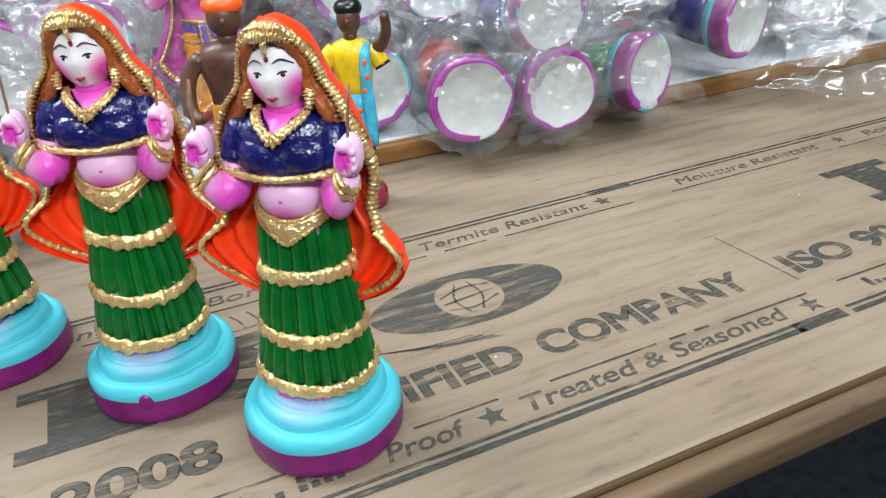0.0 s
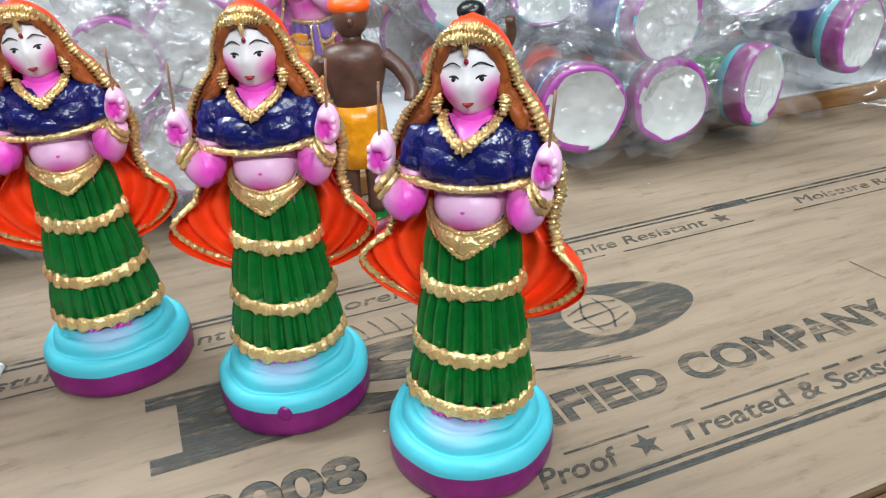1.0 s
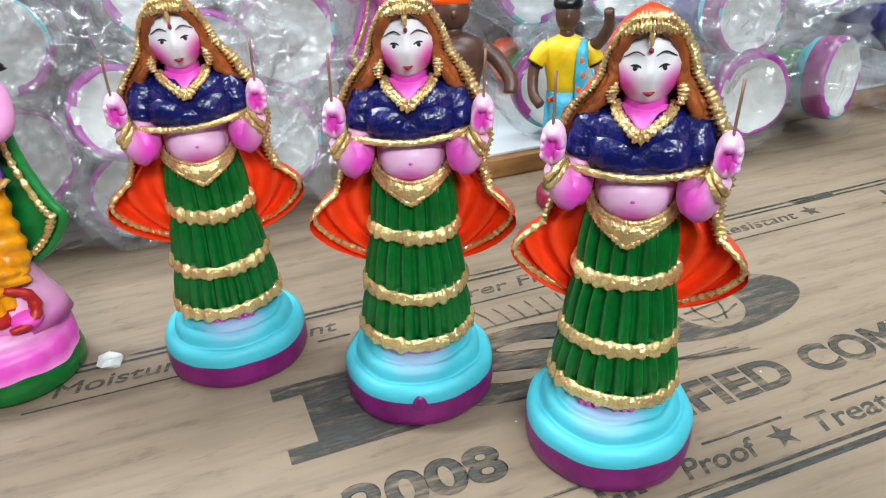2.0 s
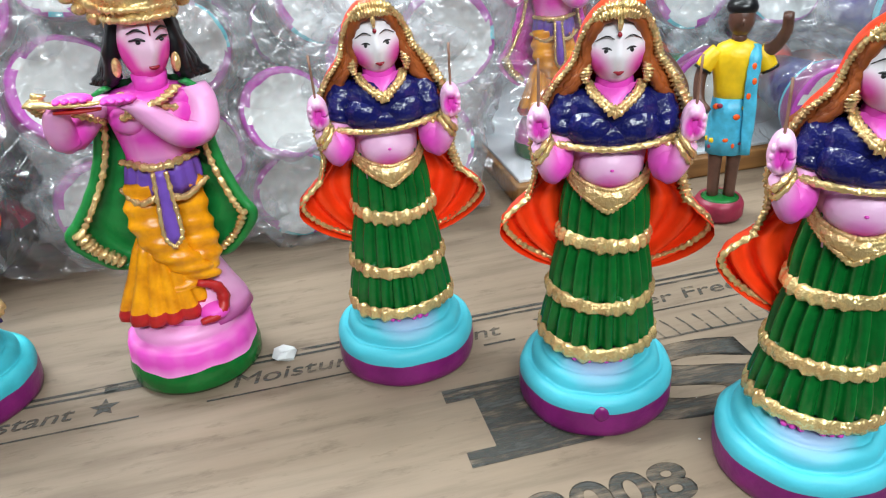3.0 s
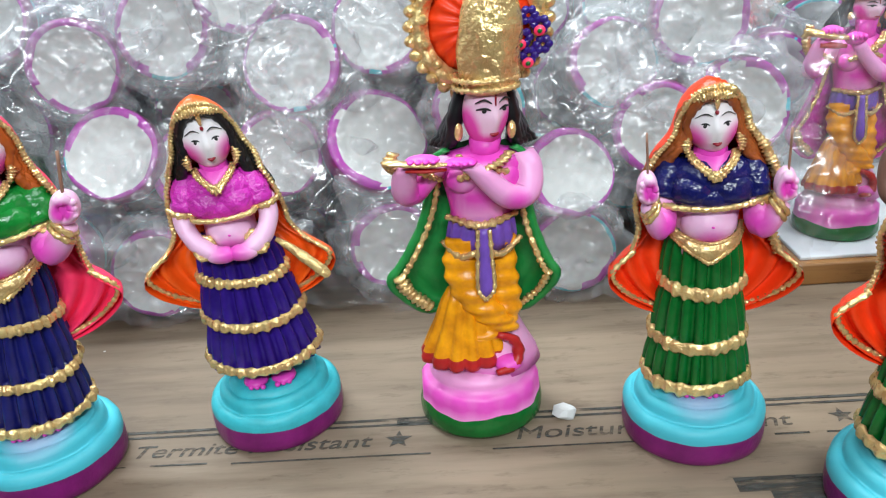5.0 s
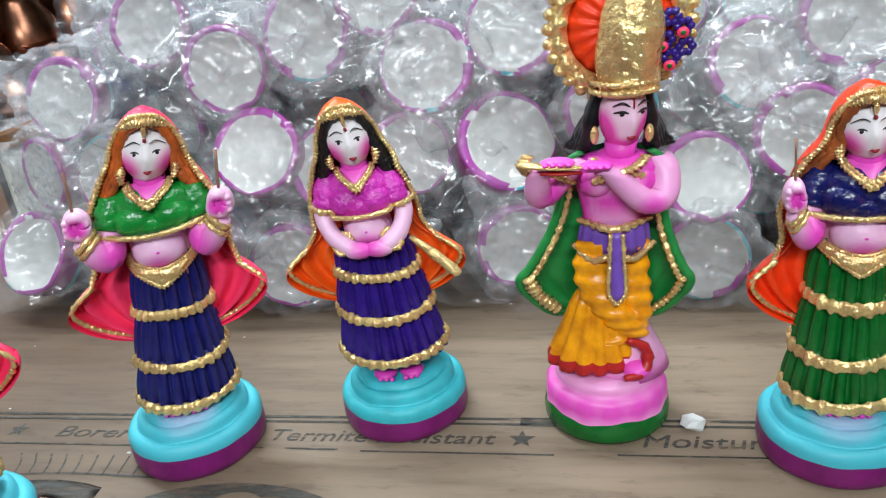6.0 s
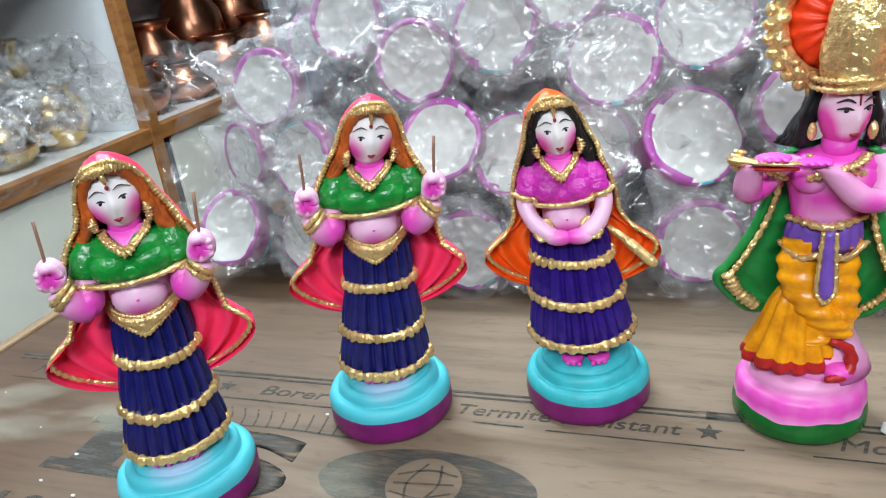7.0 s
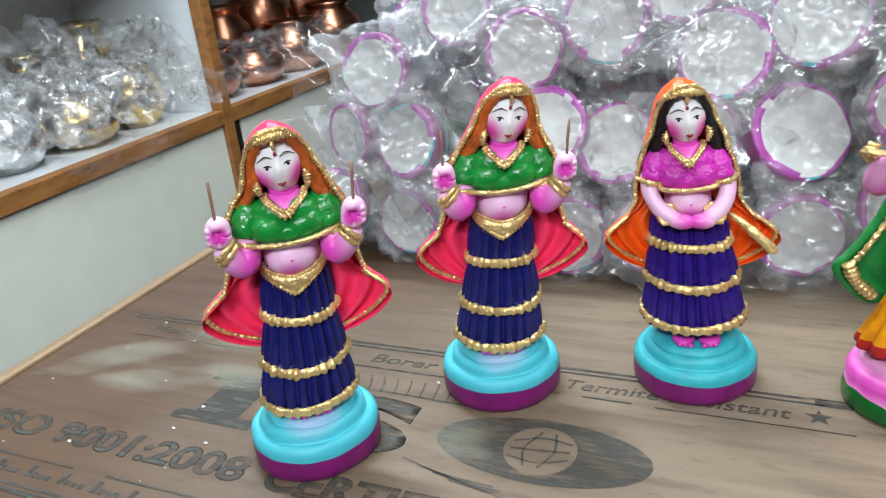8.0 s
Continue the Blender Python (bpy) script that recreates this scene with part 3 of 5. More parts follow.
    # veil: a sheet between a spine down the back and its front edge on each side
    edge = [(0.0, -0.0150, 0.2245), (0.0085, -0.0135, 0.2225), (0.0180, -0.0070, 0.2110), (0.0222, -0.0045, 0.1985), (0.0268, -0.0050, 0.1860), (0.0335, -0.0040, 0.1720), (0.0375, 0.0010, 0.1540), (0.0385, 0.0010, 0.1380), (0.0430, -0.0020, 0.1230), (0.0570, -0.0060, 0.1110), (0.0510, -0.0020, 0.0985), (0.0380, 0.0040, 0.0875), (0.0230, 0.0060, 0.0820)]
    spine = [(0.0, -0.0120, 0.2270), (0.0, -0.0040, 0.2290), (0.0, 0.0080, 0.2255), (0.0, 0.0150, 0.2130), (0.0, 0.0170, 0.1980), (0.0, 0.0165, 0.1830), (0.0, 0.0160, 0.1680), (0.0, 0.0140, 0.1530), (0.0, 0.0120, 0.1400), (0.0, 0.0110, 0.1260), (0.0, 0.0110, 0.1100), (0.0, 0.0110, 0.0960), (0.0, 0.0110, 0.0830)]
    if joined:
        edge = [(x * (1.0 if z > 0.13 else 0.98), y, z + (0.006 if z < 0.13 else 0)) for x, y, z in edge]
    if not beads:
        edge = [(x * (1.0 if z > 0.15 else 0.92), y, z) for x, y, z in edge]
    N, U = 40, 30
    es, ss = smooth_path(edge, N), smooth_path(spine, N)
    for sx in (-1, 1):
        outer, inner = [], []
        for i in range(N):
            e, s0 = Vector(es[i]), Vector(ss[i])
            e.x, s0.x = max(e.x, 0.0) * sx, 0.0
            low = max(0.0, min(1.0, (0.165 - e.z) / 0.06))
            c = Vector((e.x * 1.06, s0.y * (1 - 0.3 * low), (e.z * 0.6 + s0.z * 0.4) + 0.002))
            ro, ri = [], []
            for j in range(U):
                u = j / (U - 1)
                p = (1 - u) ** 2 * s0 + 2 * u * (1 - u) * c + u * u * e
                p.y += low * (0.0040 * math.sin(27 * u + seed + 0.5 * sx) - 0.0020)
                ro.append(p)
                ri.append(p + Vector((0, -0.0022 * low, 0)) + (Vector((0, 0.004, 0.196)) - p).normalized() * 0.0018 * (1 - low))
            outer.append(ro)
            inner.append(ri)
        grid_faces(bm, outer, VEIL, False)
        grid_faces(bm, inner, VEIL, False)
        grid_faces(bm, [[r[-1] for r in outer], [r[-1] for r in inner]], VEIL, False)
        grid_faces(bm, [outer[-1], inner[-1]], VEIL, False)
        thick = 1.0 if beads or joined else (1.5 if sx > 0 else 0.95)
        trim = [(e[0] * sx, e[1] - 0.0018, e[2], (0.0018 if k > 2 else 0.0015) * thick) for k, e in enumerate(edge[:9])]
        tube(bm, trim, GLD, 150, 7, 0.30, seed=seed)
        hem = [(e[0] * sx * 0.955, e[1] - 0.0035, e[2] + 0.003, 0.0016) for e in edge[8:]]
        tube(bm, hem, GLD, 44, 6, 0.30, seed=seed)
    # brow ornament
    for lift in ((0.0,) if beads else (0.0, 0.0024)):
        tube(bm, [(-0.0128, -0.0120 + lift, 0.2170 + lift * 0.6, 0.0016), (-0.006, -0.0158 + lift, 0.2202 + lift, 0.0024), (0, -0.0170 + lift, 0.2208 + lift, 0.0028), (0.006, -0.0158 + lift, 0.2202 + lift, 0.0024), (0.0128, -0.0120 + lift, 0.2170 + lift * 0.6, 0.0016)], GLD, 48, 8, 0.32, seed=seed + 300 * lift)
    blob(bm, 0, -0.0175, 0.2165, 0.0016, 0.0013, 0.0030, GLD, 10)
    # the head is turned and inclined a little, each cast in its own way
    turn = Euler((0, radians(head[0]), radians(head[1]))).to_matrix()
    pivot = Vector((0, 0, 0.186))
    squat = 0.97 if beads else 0.92
    features = {v for f in bm.faces if f.material_index in (FCE, LP, BLK) for v in f.verts}
    slim = 0.97 if beads else 0.92
    for v in bm.verts:
        if v in features:
            v.co = Vector((v.co.x * 1.01, v.co.y - 0.0012, 0.201 + (v.co.z - 0.201) * 1.12))
        elif v.co.z > 0.19 and abs(v.co.x) < 0.030:
            v.co.x *= 1 - (1 - slim) * min(1.0, (v.co.z - 0.19) / 0.008)
            if v.co.y < -0.008 and v.co.z > 0.214:
                v.co.z += 0.0016
                v.co.y -= 0.0010
    for v in bm.verts:
        if v.co.z > 0.186 and abs(v.co.x) < 0.029:
            v.co.z = 0.186 + (v.co.z - 0.186) * squat
            v.co.x *= 1 - (1 - squat) * min(1.0, (v.co.z - 0.186) / 0.012)
        w = max(0.0, min(1.0, (v.co.z - 0.183) / 0.010))
        if w > 0 and abs(v.co.x) < 0.030:
            v.co = v.co.lerp(pivot + turn @ (v.co - pivot), w)
        if abs(v.co.x) < 0.030:
            v.co.z -= 0.0010 * w
        if joined:
            # the slimmer cast with folded arms
            k = float(np.interp(v.co.z, (0.130, 0.144, 0.180, 0.190), (1.0, 0.87, 0.87, 0.96)))
            v.co.x *= k
    return bm, mats


def flute_mesh(shawl=None):
    """One painted plaster doll of a crowned flute player on a lotus foot, front towards -y."""
    bm = bmesh.new()
    bm.verts.layers.float.new("spray")
    SKN, FCE, SHAWL, DHO, RDD, GLD, LIL, LOT, GRN, BLK, LP, ORG, VIO, WHT, ROSE = range(15)
    mats = [SKIN, FACE, shawl or LEAF_GREEN, DHOTI, RED, GOLD, LILAC, LOTUS, GREEN, BLACK, LIP, RED_ORANGE, VIOLET, PLASTER, HOT_PINK]
    R = 0.0362
    spray = lambda p: min(1.0, 0.42 + 0.8 * max(0.0, 1 - abs(p.z - 0.024) / 0.012) * (0.85 + 0.15 * math.sin(14 * math.atan2(p.x, -p.y))))
    prof = [(R * 0.95, 0.0), (R, 0.003), (R * 1.01, 0.009), (R * 0.99, 0.0135), (R * 0.97, 0.0150), (R * 0.96, 0.022), (R * 0.95, 0.0275), (R * 0.89, 0.0303), (R * 0.80, 0.0310), (R * 0.815, 0.0345), (R * 0.76, 0.0390), (R * 0.6, 0.041), (R * 0.2, 0.042)]
    rings = []
    for i, (q, z) in enumerate(prof):
        rings.append([Vector((q * (1 + (0.012 * math.sin(14 * 2 * math.pi * j / 72) if 4 <= i <= 6 else 0)) * math.sin(2 * math.pi * j / 72), -q * (1 + (0.012 * math.sin(14 * 2 * math.pi * j / 72) if 4 <= i <= 6 else 0)) * math.cos(2 * math.pi * j / 72), z + (0.0014 * math.sin(5 * 2 * math.pi * j / 72) if i in (3, 4) else 0))) for j in range(72)])
    rows = grid_faces(bm, rings, lambda i, j: GRN if i < 4 else LOT, True, spray)
    cap(bm, rows[-1], LOT)
    cap(bm, rows[0][::-1], WHT)
    # mound behind the crossed legs
    lathe(bm, [(0.0300, 0.037), (0.0270, 0.046), (0.0220, 0.056), (0.0160, 0.068), (0.0110, 0.080)], LOT, 40, 0.85, (0.006, 0.002), spray=lambda p: 0.30 + 0.5 * max(0.0, (0.05 - p.z) / 0.012), rough=0.0012)
    lathe(bm, [(0.018, 0.04), (0.016, 0.07), (0.014, 0.10)], GRN, 20, 0.6, (0, 0.010))
    # legs in folded cloth, crossed at the knee
    def wrap(points, n, segs, folds, mat):
        rows2 = smooth_path(points, n)
        rings2 = []
        for i, q in enumerate(rows2):
            rr = q[3] * (1 + 0.08 * math.sin(i * folds))
            rings2.append([Vector((q[0] + rr * math.sin(2 * math.pi * j / segs), q[1] - rr * 0.9 * math.cos(2 * math.pi * j / segs), q[2] + 0.25 * rr * math.cos(2 * math.pi * j / segs))) for j in range(segs)])
        made = grid_faces(bm, rings2, mat)
        cap(bm, made[0], mat)
        cap(bm, made[-1][::-1], mat)
    wrap([(-0.008, -0.006, 0.130, 0.0112), (-0.009, -0.010, 0.112, 0.0116), (-0.004, -0.014, 0.094, 0.0114), (0.006, -0.015, 0.079, 0.0108), (0.013, -0.011, 0.067, 0.0094)], 34, 22, 1.25, DHO)
    wrap([(0.008, -0.004, 0.130, 0.0106), (0.009, -0.006, 0.108, 0.0108), (0.011, -0.006, 0.090, 0.0115), (0.010, -0.008, 0.074, 0.0120), (0.000, -0.012, 0.062, 0.0115)], 34, 22, 1.25, DHO)
    # the hem of the cloth spreads over the crossed foot
    lathe(bm, [(0.0215, 0.0455), (0.0250, 0.0470), (0.0252, 0.0505), (0.0238, 0.0540), (0.0205, 0.0630), (0.0172, 0.0740), (0.0135, 0.0880), (0.0100, 0.0960)], lambda i, j: RDD if i < 3 else DHO, 72, 0.78, (-0.0085, -0.0085), 13, 0.15, rough=0.0008)
    tube(bm, [(0.010, -0.020, 0.068, 0.002), (0.019, -0.017, 0.062, 0.003), (0.022, -0.018, 0.053, 0.0034), (0.019, -0.023, 0.046, 0.003), (0.010, -0.028, 0.0455, 0.002)], RDD, 16, 8, 0.1)
    blob(bm, 0.0165, -0.0185, 0.0465, 0.0085, 0.008, 0.0055, LOT, 14, lambda p: 1.0)
    # waist cloth and sash
    lathe(bm, [(0.0182, 0.124), (0.0192, 0.130), (0.0182, 0.137), (0.0172, 0.142)], LIL, 72, 0.82, (0, -0.003), 16, 0.07)
    tube(bm, [(-0.021, -0.006, 0.1270, 0.0018), (-0.011, -0.0185, 0.1220, 0.0020), (0, -0.0215, 0.1265, 0.0022), (0.011, -0.0185, 0.1230, 0.0020), (0.021, -0.006, 0.1275, 0.0018)], GLD, 34, 8, 0.2)
    tube(bm, [(-0.019, -0.006, 0.1430, 0.0018), (0, -0.0200, 0.1425, 0.0026), (0.019, -0.006, 0.1440, 0.0018)], GLD, 30, 8, 0.25)
    tube(bm, [(0.001, -0.0215, 0.141, 0.0030), (0.002, -0.0225, 0.125, 0.0034), (0.003, -0.0235, 0.105, 0.0042), (0.003, -0.0230, 0.0985, 0.0030)], LIL, 14, 10, 0.04)
    for sx in (-1, 1):
        tube(bm, [(0.001 + sx * 0.003, -0.0235, 0.141, 0.0012), (0.002 + sx * 0.0038, -0.0245, 0.122, 0.0013), (0.003 + sx * 0.0042, -0.0255, 0.104, 0.0013), (0.003, -0.0255, 0.0960, 0.0016)], GLD, 26, 6, 0.25)
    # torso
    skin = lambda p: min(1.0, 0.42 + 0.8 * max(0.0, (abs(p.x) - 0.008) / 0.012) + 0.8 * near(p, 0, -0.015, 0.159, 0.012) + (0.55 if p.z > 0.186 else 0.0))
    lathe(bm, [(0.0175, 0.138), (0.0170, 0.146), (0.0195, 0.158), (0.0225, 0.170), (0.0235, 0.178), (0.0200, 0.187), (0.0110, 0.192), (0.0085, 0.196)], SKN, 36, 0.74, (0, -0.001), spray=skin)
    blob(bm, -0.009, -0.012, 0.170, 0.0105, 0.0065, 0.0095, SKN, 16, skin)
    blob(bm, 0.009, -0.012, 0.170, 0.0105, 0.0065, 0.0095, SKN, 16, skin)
    lathe(bm, [(0.0088, 0.188), (0.0080, 0.196), (0.0085, 0.206)], SKN, 18, 1, (0.001, -0.003), spray=lambda p: 1.0)
    # crossed chest cords
    tube(bm, [(-0.012, -0.018, 0.1720, 0.0020), (-0.002, -0.0225, 0.1790, 0.0028), (0.008, -0.0205, 0.1860, 0.0032), (0.014, -0.012, 0.1950, 0.0028)], GLD, 30, 8, 0.3)
    tube(bm, [(0.020, -0.008, 0.1690, 0.0015), (0.008, -0.0185, 0.1770, 0.0020), (-0.006, -0.0175, 0.1830, 0.0018), (-0.013, -0.009, 0.1915, 0.0016)], GLD, 30, 8, 0.3)
    # head, turned a little to its left
    face = lambda p: min(1.0, 0.34 + 1.0 * near(p, -0.010, -0.010, 0.2100, 0.0110) + 1.0 * near(p, 0.013, -0.008, 0.2100, 0.0095) + 0.9 * near(p, 0.002, -0.010, 0.2020, 0.009))
    tc, ts = math.cos(0.40), math.sin(0.40)

    def turned(x, y, z, *r):
        return (0.001 + x * tc - y * ts, -0.003 + x * ts + y * tc, z, *r)

    rings = []
    for i in range(29):
        b = -math.pi / 2 + math.pi * (0.03 + 0.94 * i / 28)
        ring = []
        for j in range(48):
            a = 2 * math.pi * j / 48
            low = max(0.0, -math.sin(b))
            q = Vector((0.0117 * (1 - 0.22 * low ** 1.5) * math.cos(b) * math.sin(a), -0.0130 * (1 - 0.05 * low) * math.cos(b) * math.cos(a), 0.0142 * math.sin(b)))
            if math.cos(a) > 0:
                q.y -= 0.0022 * math.exp(-(q.x / 0.0017) ** 2 - ((q.z + 0.0020) / 0.0034) ** 2) + 0.0008 * math.exp(-(q.x / 0.0036) ** 2 - ((q.z + 0.0068) / 0.0015) ** 2)
                q.y += 0.0009 * math.exp(-((abs(q.x) - 0.0050) / 0.0030) ** 2 - ((q.z - 0.0028) / 0.0018) ** 2)
            ring.append(Vector(turned(q.x, q.y, q.z + 0.2160)))
        rings.append(ring)
    made = grid_faces(bm, rings, FCE, True, face)
    cap(bm, made[0][::-1], FCE)
    cap(bm, made[-1], FCE)
    tube(bm, [turned(-0.0024, -0.0118, 0.2094, 0.0003), turned(-0.0010, -0.0124, 0.2090, 0.0007), turned(0.0010, -0.0124, 0.2090, 0.0007), turned(0.0024, -0.0118, 0.2094, 0.0003)], LP, 12, 6)
    for sx in (-1, 1):
        tube(bm, [turned(sx * 0.0020, -0.0126, 0.2210, 0.00025), turned(sx * 0.0055, -0.0113, 0.2224, 0.00045), turned(sx * 0.0094, -0.0086, 0.2212, 0.00022)], BLK, 9, 6)
        tube(bm, [turned(sx * 0.0024, -0.0124, 0.2184, 0.00025), turned(sx * 0.0052, -0.0115, 0.2192, 0.0005), turned(sx * 0.0090, -0.0090, 0.2188, 0.00025)], BLK, 9, 6)
        blob(bm, *turned(sx * 0.0053, -0.0110, 0.2181), 0.0012, 0.0009, 0.0007, BLK, 8)
    tube(bm, [turned(0, -0.0129, 0.2200, 0.0004), turned(0, -0.0122, 0.2240, 0.0005)], LP, 5, 6)
    # hair
    for sx in (-1, 1):
        for q in range(4):
            tube(bm, [(sx * 0.010, 0.002 + 0.003 * q, 0.2260, 0.004), (sx * 0.0145, 0.000 + 0.003 * q, 0.2140, 0.0042), (sx * (0.0165 + 0.002 * q), 0.001 + 0.003 * q, 0.2020, 0.0042), (sx * (0.019 + 0.0025 * q), 0.002 + 0.003 * q, 0.1930, 0.0030)], BLK, 12, 8, 0.12, seed=q)
        blob(bm, sx * 0.0135 + 0.001, -0.006, 0.2090, 0.0024, 0.0026, 0.0036, GLD, 10)
    # crown: tall ribbed cap and a ring of plaited gold behind it
    lathe(bm, [(0.0142, 0.2245), (0.0148, 0.2265), (0.0149, 0.2300), (0.0150, 0.2330), (0.0156, 0.2380), (0.0161, 0.2430), (0.0164, 0.2480), (0.0163, 0.2540), (0.0158, 0.2600), (0.0146, 0.2660), (0.0126, 0.2720), (0.0095, 0.2780), (0.0050, 0.2830), (0.001, 0.285)], GLD, 120, 0.95, (0.003, -0.002), 8, 0.04, rough=0.0018)
    for zc in (0.2265, 0.2310):
        tube(bm, [(0.001 + 0.0160 * math.sin(a), -0.002 - 0.0152 * math.cos(a), zc, 0.0015) for a in [-2.2 + 4.4 * q / 12 for q in range(13)]], GLD, 60, 8, 0.3)
    for k, (r0, r1, mat, yy) in enumerate(((0.0, 0.0265, ORG, 0.0100), (0.0250, 0.0350, GLD, 0.0080))):
        rings2 = []
        for i in range(5):
            q = r0 + (r1 - r0) * i / 4 + 0.0004
            rings2.append([Vector((-0.003 + q * 1.0 * math.cos(2 * math.pi * j / 72), yy - 0.0060 * math.sin(math.pi * i / 4) + 0.0011 * math.sin(18 * 2 * math.pi * j / 72), 0.2580 + q * 1.08 * math.sin(2 * math.pi * j / 72))) for j in range(72)])
        rings2.append([Vector((p.x, p.y + 0.010, p.z)) for p in rings2[-1]])
        rings2.append([Vector((-0.003, yy + 0.012, 0.258)) + (p - Vector((-0.003, yy + 0.01, 0.258))) * 0.05 for p in rings2[-1]])
        grid_faces(bm, rings2, mat)
    for j in range(30):
        a = 2 * math.pi * j / 30
        blob(bm, -0.003 + 0.0345 * math.cos(a), 0.0070, 0.258 + 0.0372 * math.sin(a), 0.0040, 0.0042, 0.0034, GLD, 10)
        if j % 2 == 0:
            blob(bm, -0.003 + 0.0280 * math.cos(a + 0.1), 0.0040, 0.258 + 0.0302 * math.sin(a + 0.1), 0.0032, 0.0028, 0.0028, GLD, 10)
    # flowers tucked beside the crown
    for fx, fz, m2 in ((0.019, 0.2500, VIO), (0.027, 0.2560, VIO), (0.021, 0.2610, VIO), (0.022, 0.2410, VIO), (0.0285, 0.2460, VIO)):
        for q in range(6):
            a = 2 * math.pi * q / 6
            blob(bm, fx + 0.0030 * math.cos(a), -0.0035, fz + 0.0030 * math.sin(a), 0.0022, 0.0018, 0.0022, m2, 8)
    for fx, fz in ((0.0175, 0.2470), (0.0265, 0.2535), (0.0215, 0.2375)):
        blob(bm, fx, -0.0062, fz, 0.0030, 0.0016, 0.0028, ROSE, 10)
        blob(bm, fx, -0.0078, fz, 0.0013, 0.0010, 0.0012, GRN, 8)
    # arms and flute
    arm = lambda p: min(1.0, 0.34 + 0.9 * near(p, -0.036, -0.012, 0.165, 0.013) + 0.7 * near(p, -0.030, -0.026, 0.193, 0.012) + 0.7 * near(p, -0.012, -0.022, 0.190, 0.010) + 0.6 * near(p, 0.018, -0.024, 0.157, 0.010))
    tube(bm, [(-0.018, -0.002, 0.186, 0.0075), (-0.028, -0.007, 0.174, 0.0080), (-0.0375, -0.011, 0.162, 0.0082), (-0.0400, -0.018, 0.170, 0.0070), (-0.0385, -0.023, 0.184, 0.0058), (-0.0340, -0.025, 0.193, 0.0055)], SKN, 24, 14, 0, arm)
    tube(bm, [(0.019, -0.002, 0.187, 0.0078), (0.0235, -0.007, 0.172, 0.0078), (0.0225, -0.013, 0.160, 0.0080), (0.0140, -0.0190, 0.160, 0.0072), (0.0020, -0.0220, 0.173, 0.0060), (-0.008, -0.0240, 0.188, 0.0052)], SKN, 26, 16, 0, arm)
    blob(bm, -0.0300, -0.0260, 0.1985, 0.0090, 0.0065, 0.0070, SKN, 16, lambda p: 0.85)
    blob(bm, -0.0110, -0.0255, 0.1930, 0.0085, 0.0060, 0.0060, SKN, 16, lambda p: 0.9)
    for q in range(4):
        blob(bm, -0.0355 + 0.0038 * q, -0.0315, 0.2010, 0.0019, 0.0034, 0.0030, SKN, 8, lambda p: 1.0)
        blob(bm, -0.0160 + 0.0036 * q, -0.0305, 0.1950, 0.0018, 0.0032, 0.0028, SKN, 8, lambda p: 1.0)
    tube(bm, [(-0.0490, -0.029, 0.2010, 0.0034), (-0.036, -0.0310, 0.1980, 0.0034), (-0.024, -0.0305, 0.1955, 0.0028), (-0.0165, -0.0290, 0.1945, 0.0016)], GLD, 14, 10, 0.06)
    tube(bm, [(-0.038, -0.0285, 0.1885, 0.0022), (-0.028, -0.0295, 0.1880, 0.0028), (-0.018, -0.0280, 0.1870, 0.0018)], RDD, 10, 8)
    tube(bm, [(-0.0450, -0.020, 0.2050, 0.0032), (-0.0475, -0.021, 0.1950, 0.0036), (-0.0460, -0.020, 0.1850, 0.0034), (-0.0435, -0.019, 0.1790, 0.0026)], GLD, 22, 8, 0.2)
    tube(bm, [(-0.033, -0.0190, 0.1785, 0.0018), (-0.026, -0.0140, 0.1730, 0.0020), (-0.021, -0.010, 0.1690, 0.0016)], GLD, 16, 8, 0.25)
    # shawl: hangs behind the arms and swings out at the hips
    edge = [(0.018, -0.004, 0.196), (0.0235, -0.003, 0.186), (0.0255, 0.000, 0.168), (0.0275, 0.002, 0.150), (0.0320, 0.001, 0.132), (0.0410, -0.003, 0.112), (0.0475, -0.005, 0.101), (0.0410, -0.001, 0.087), (0.0300, 0.003, 0.075), (0.0220, 0.006, 0.074)]
    spine = [(0, 0.010, 0.198), (0, 0.013, 0.188), (0, 0.014, 0.170), (0, 0.014, 0.152), (0, 0.014, 0.134), (0, 0.014, 0.118), (0, 0.014, 0.106), (0, 0.014, 0.096), (0, 0.014, 0.086), (0, 0.014, 0.080)]
    N, U = 32, 12
    es, ss = smooth_path(edge, N), smooth_path(spine, N)
    for sx in (-1, 1):
        outer, inner = [], []
        wide = 1.06 if sx < 0 else 0.88
        for i in range(N):
            e, s0 = Vector(es[i]), Vector(ss[i])
            e.x *= sx * wide
            c = Vector((e.x * 1.02, s0.y, (e.z + s0.z) / 2))
            ro = []
            for j in range(U):
                u = j / (U - 1)
                p = (1 - u) ** 2 * s0 + 2 * u * (1 - u) * c + u * u * e
                p.y += 0.0018 * math.sin(14 * u)
                ro.append(p)
            outer.append(ro)
            inner.append([p + Vector((0, -0.003, 0)) for p in ro])
        grid_faces(bm, outer, SHAWL, False)
        grid_faces(bm, inner, SHAWL, False)
        grid_faces(bm, [[r[-1] for r in outer], [r[-1] for r in inner]], SHAWL, False)
        grid_faces(bm, [outer[-1], inner[-1]], SHAWL, False)
        tube(bm, [(e[0] * sx * wide, e[1] - 0.001, e[2], 0.0028) for e in edge], SHAWL, 40, 8, 0.05)
        tube(bm, [(e[0] * sx * wide * 0.90 - sx * 0.001, e[1] - 0.0040, e[2] + 0.002, 0.0017) for e in edge[2:7]], GLD, 40, 8, 0.28)
        tube(bm, [(e[0] * sx * wide * 0.90, e[1] - 0.0045, e[2] + 0.004, 0.0034 if sx < 0 else 0.0020) for e in edge[6:9]], GLD, 26, 8, 0.35)
    return bm, mats


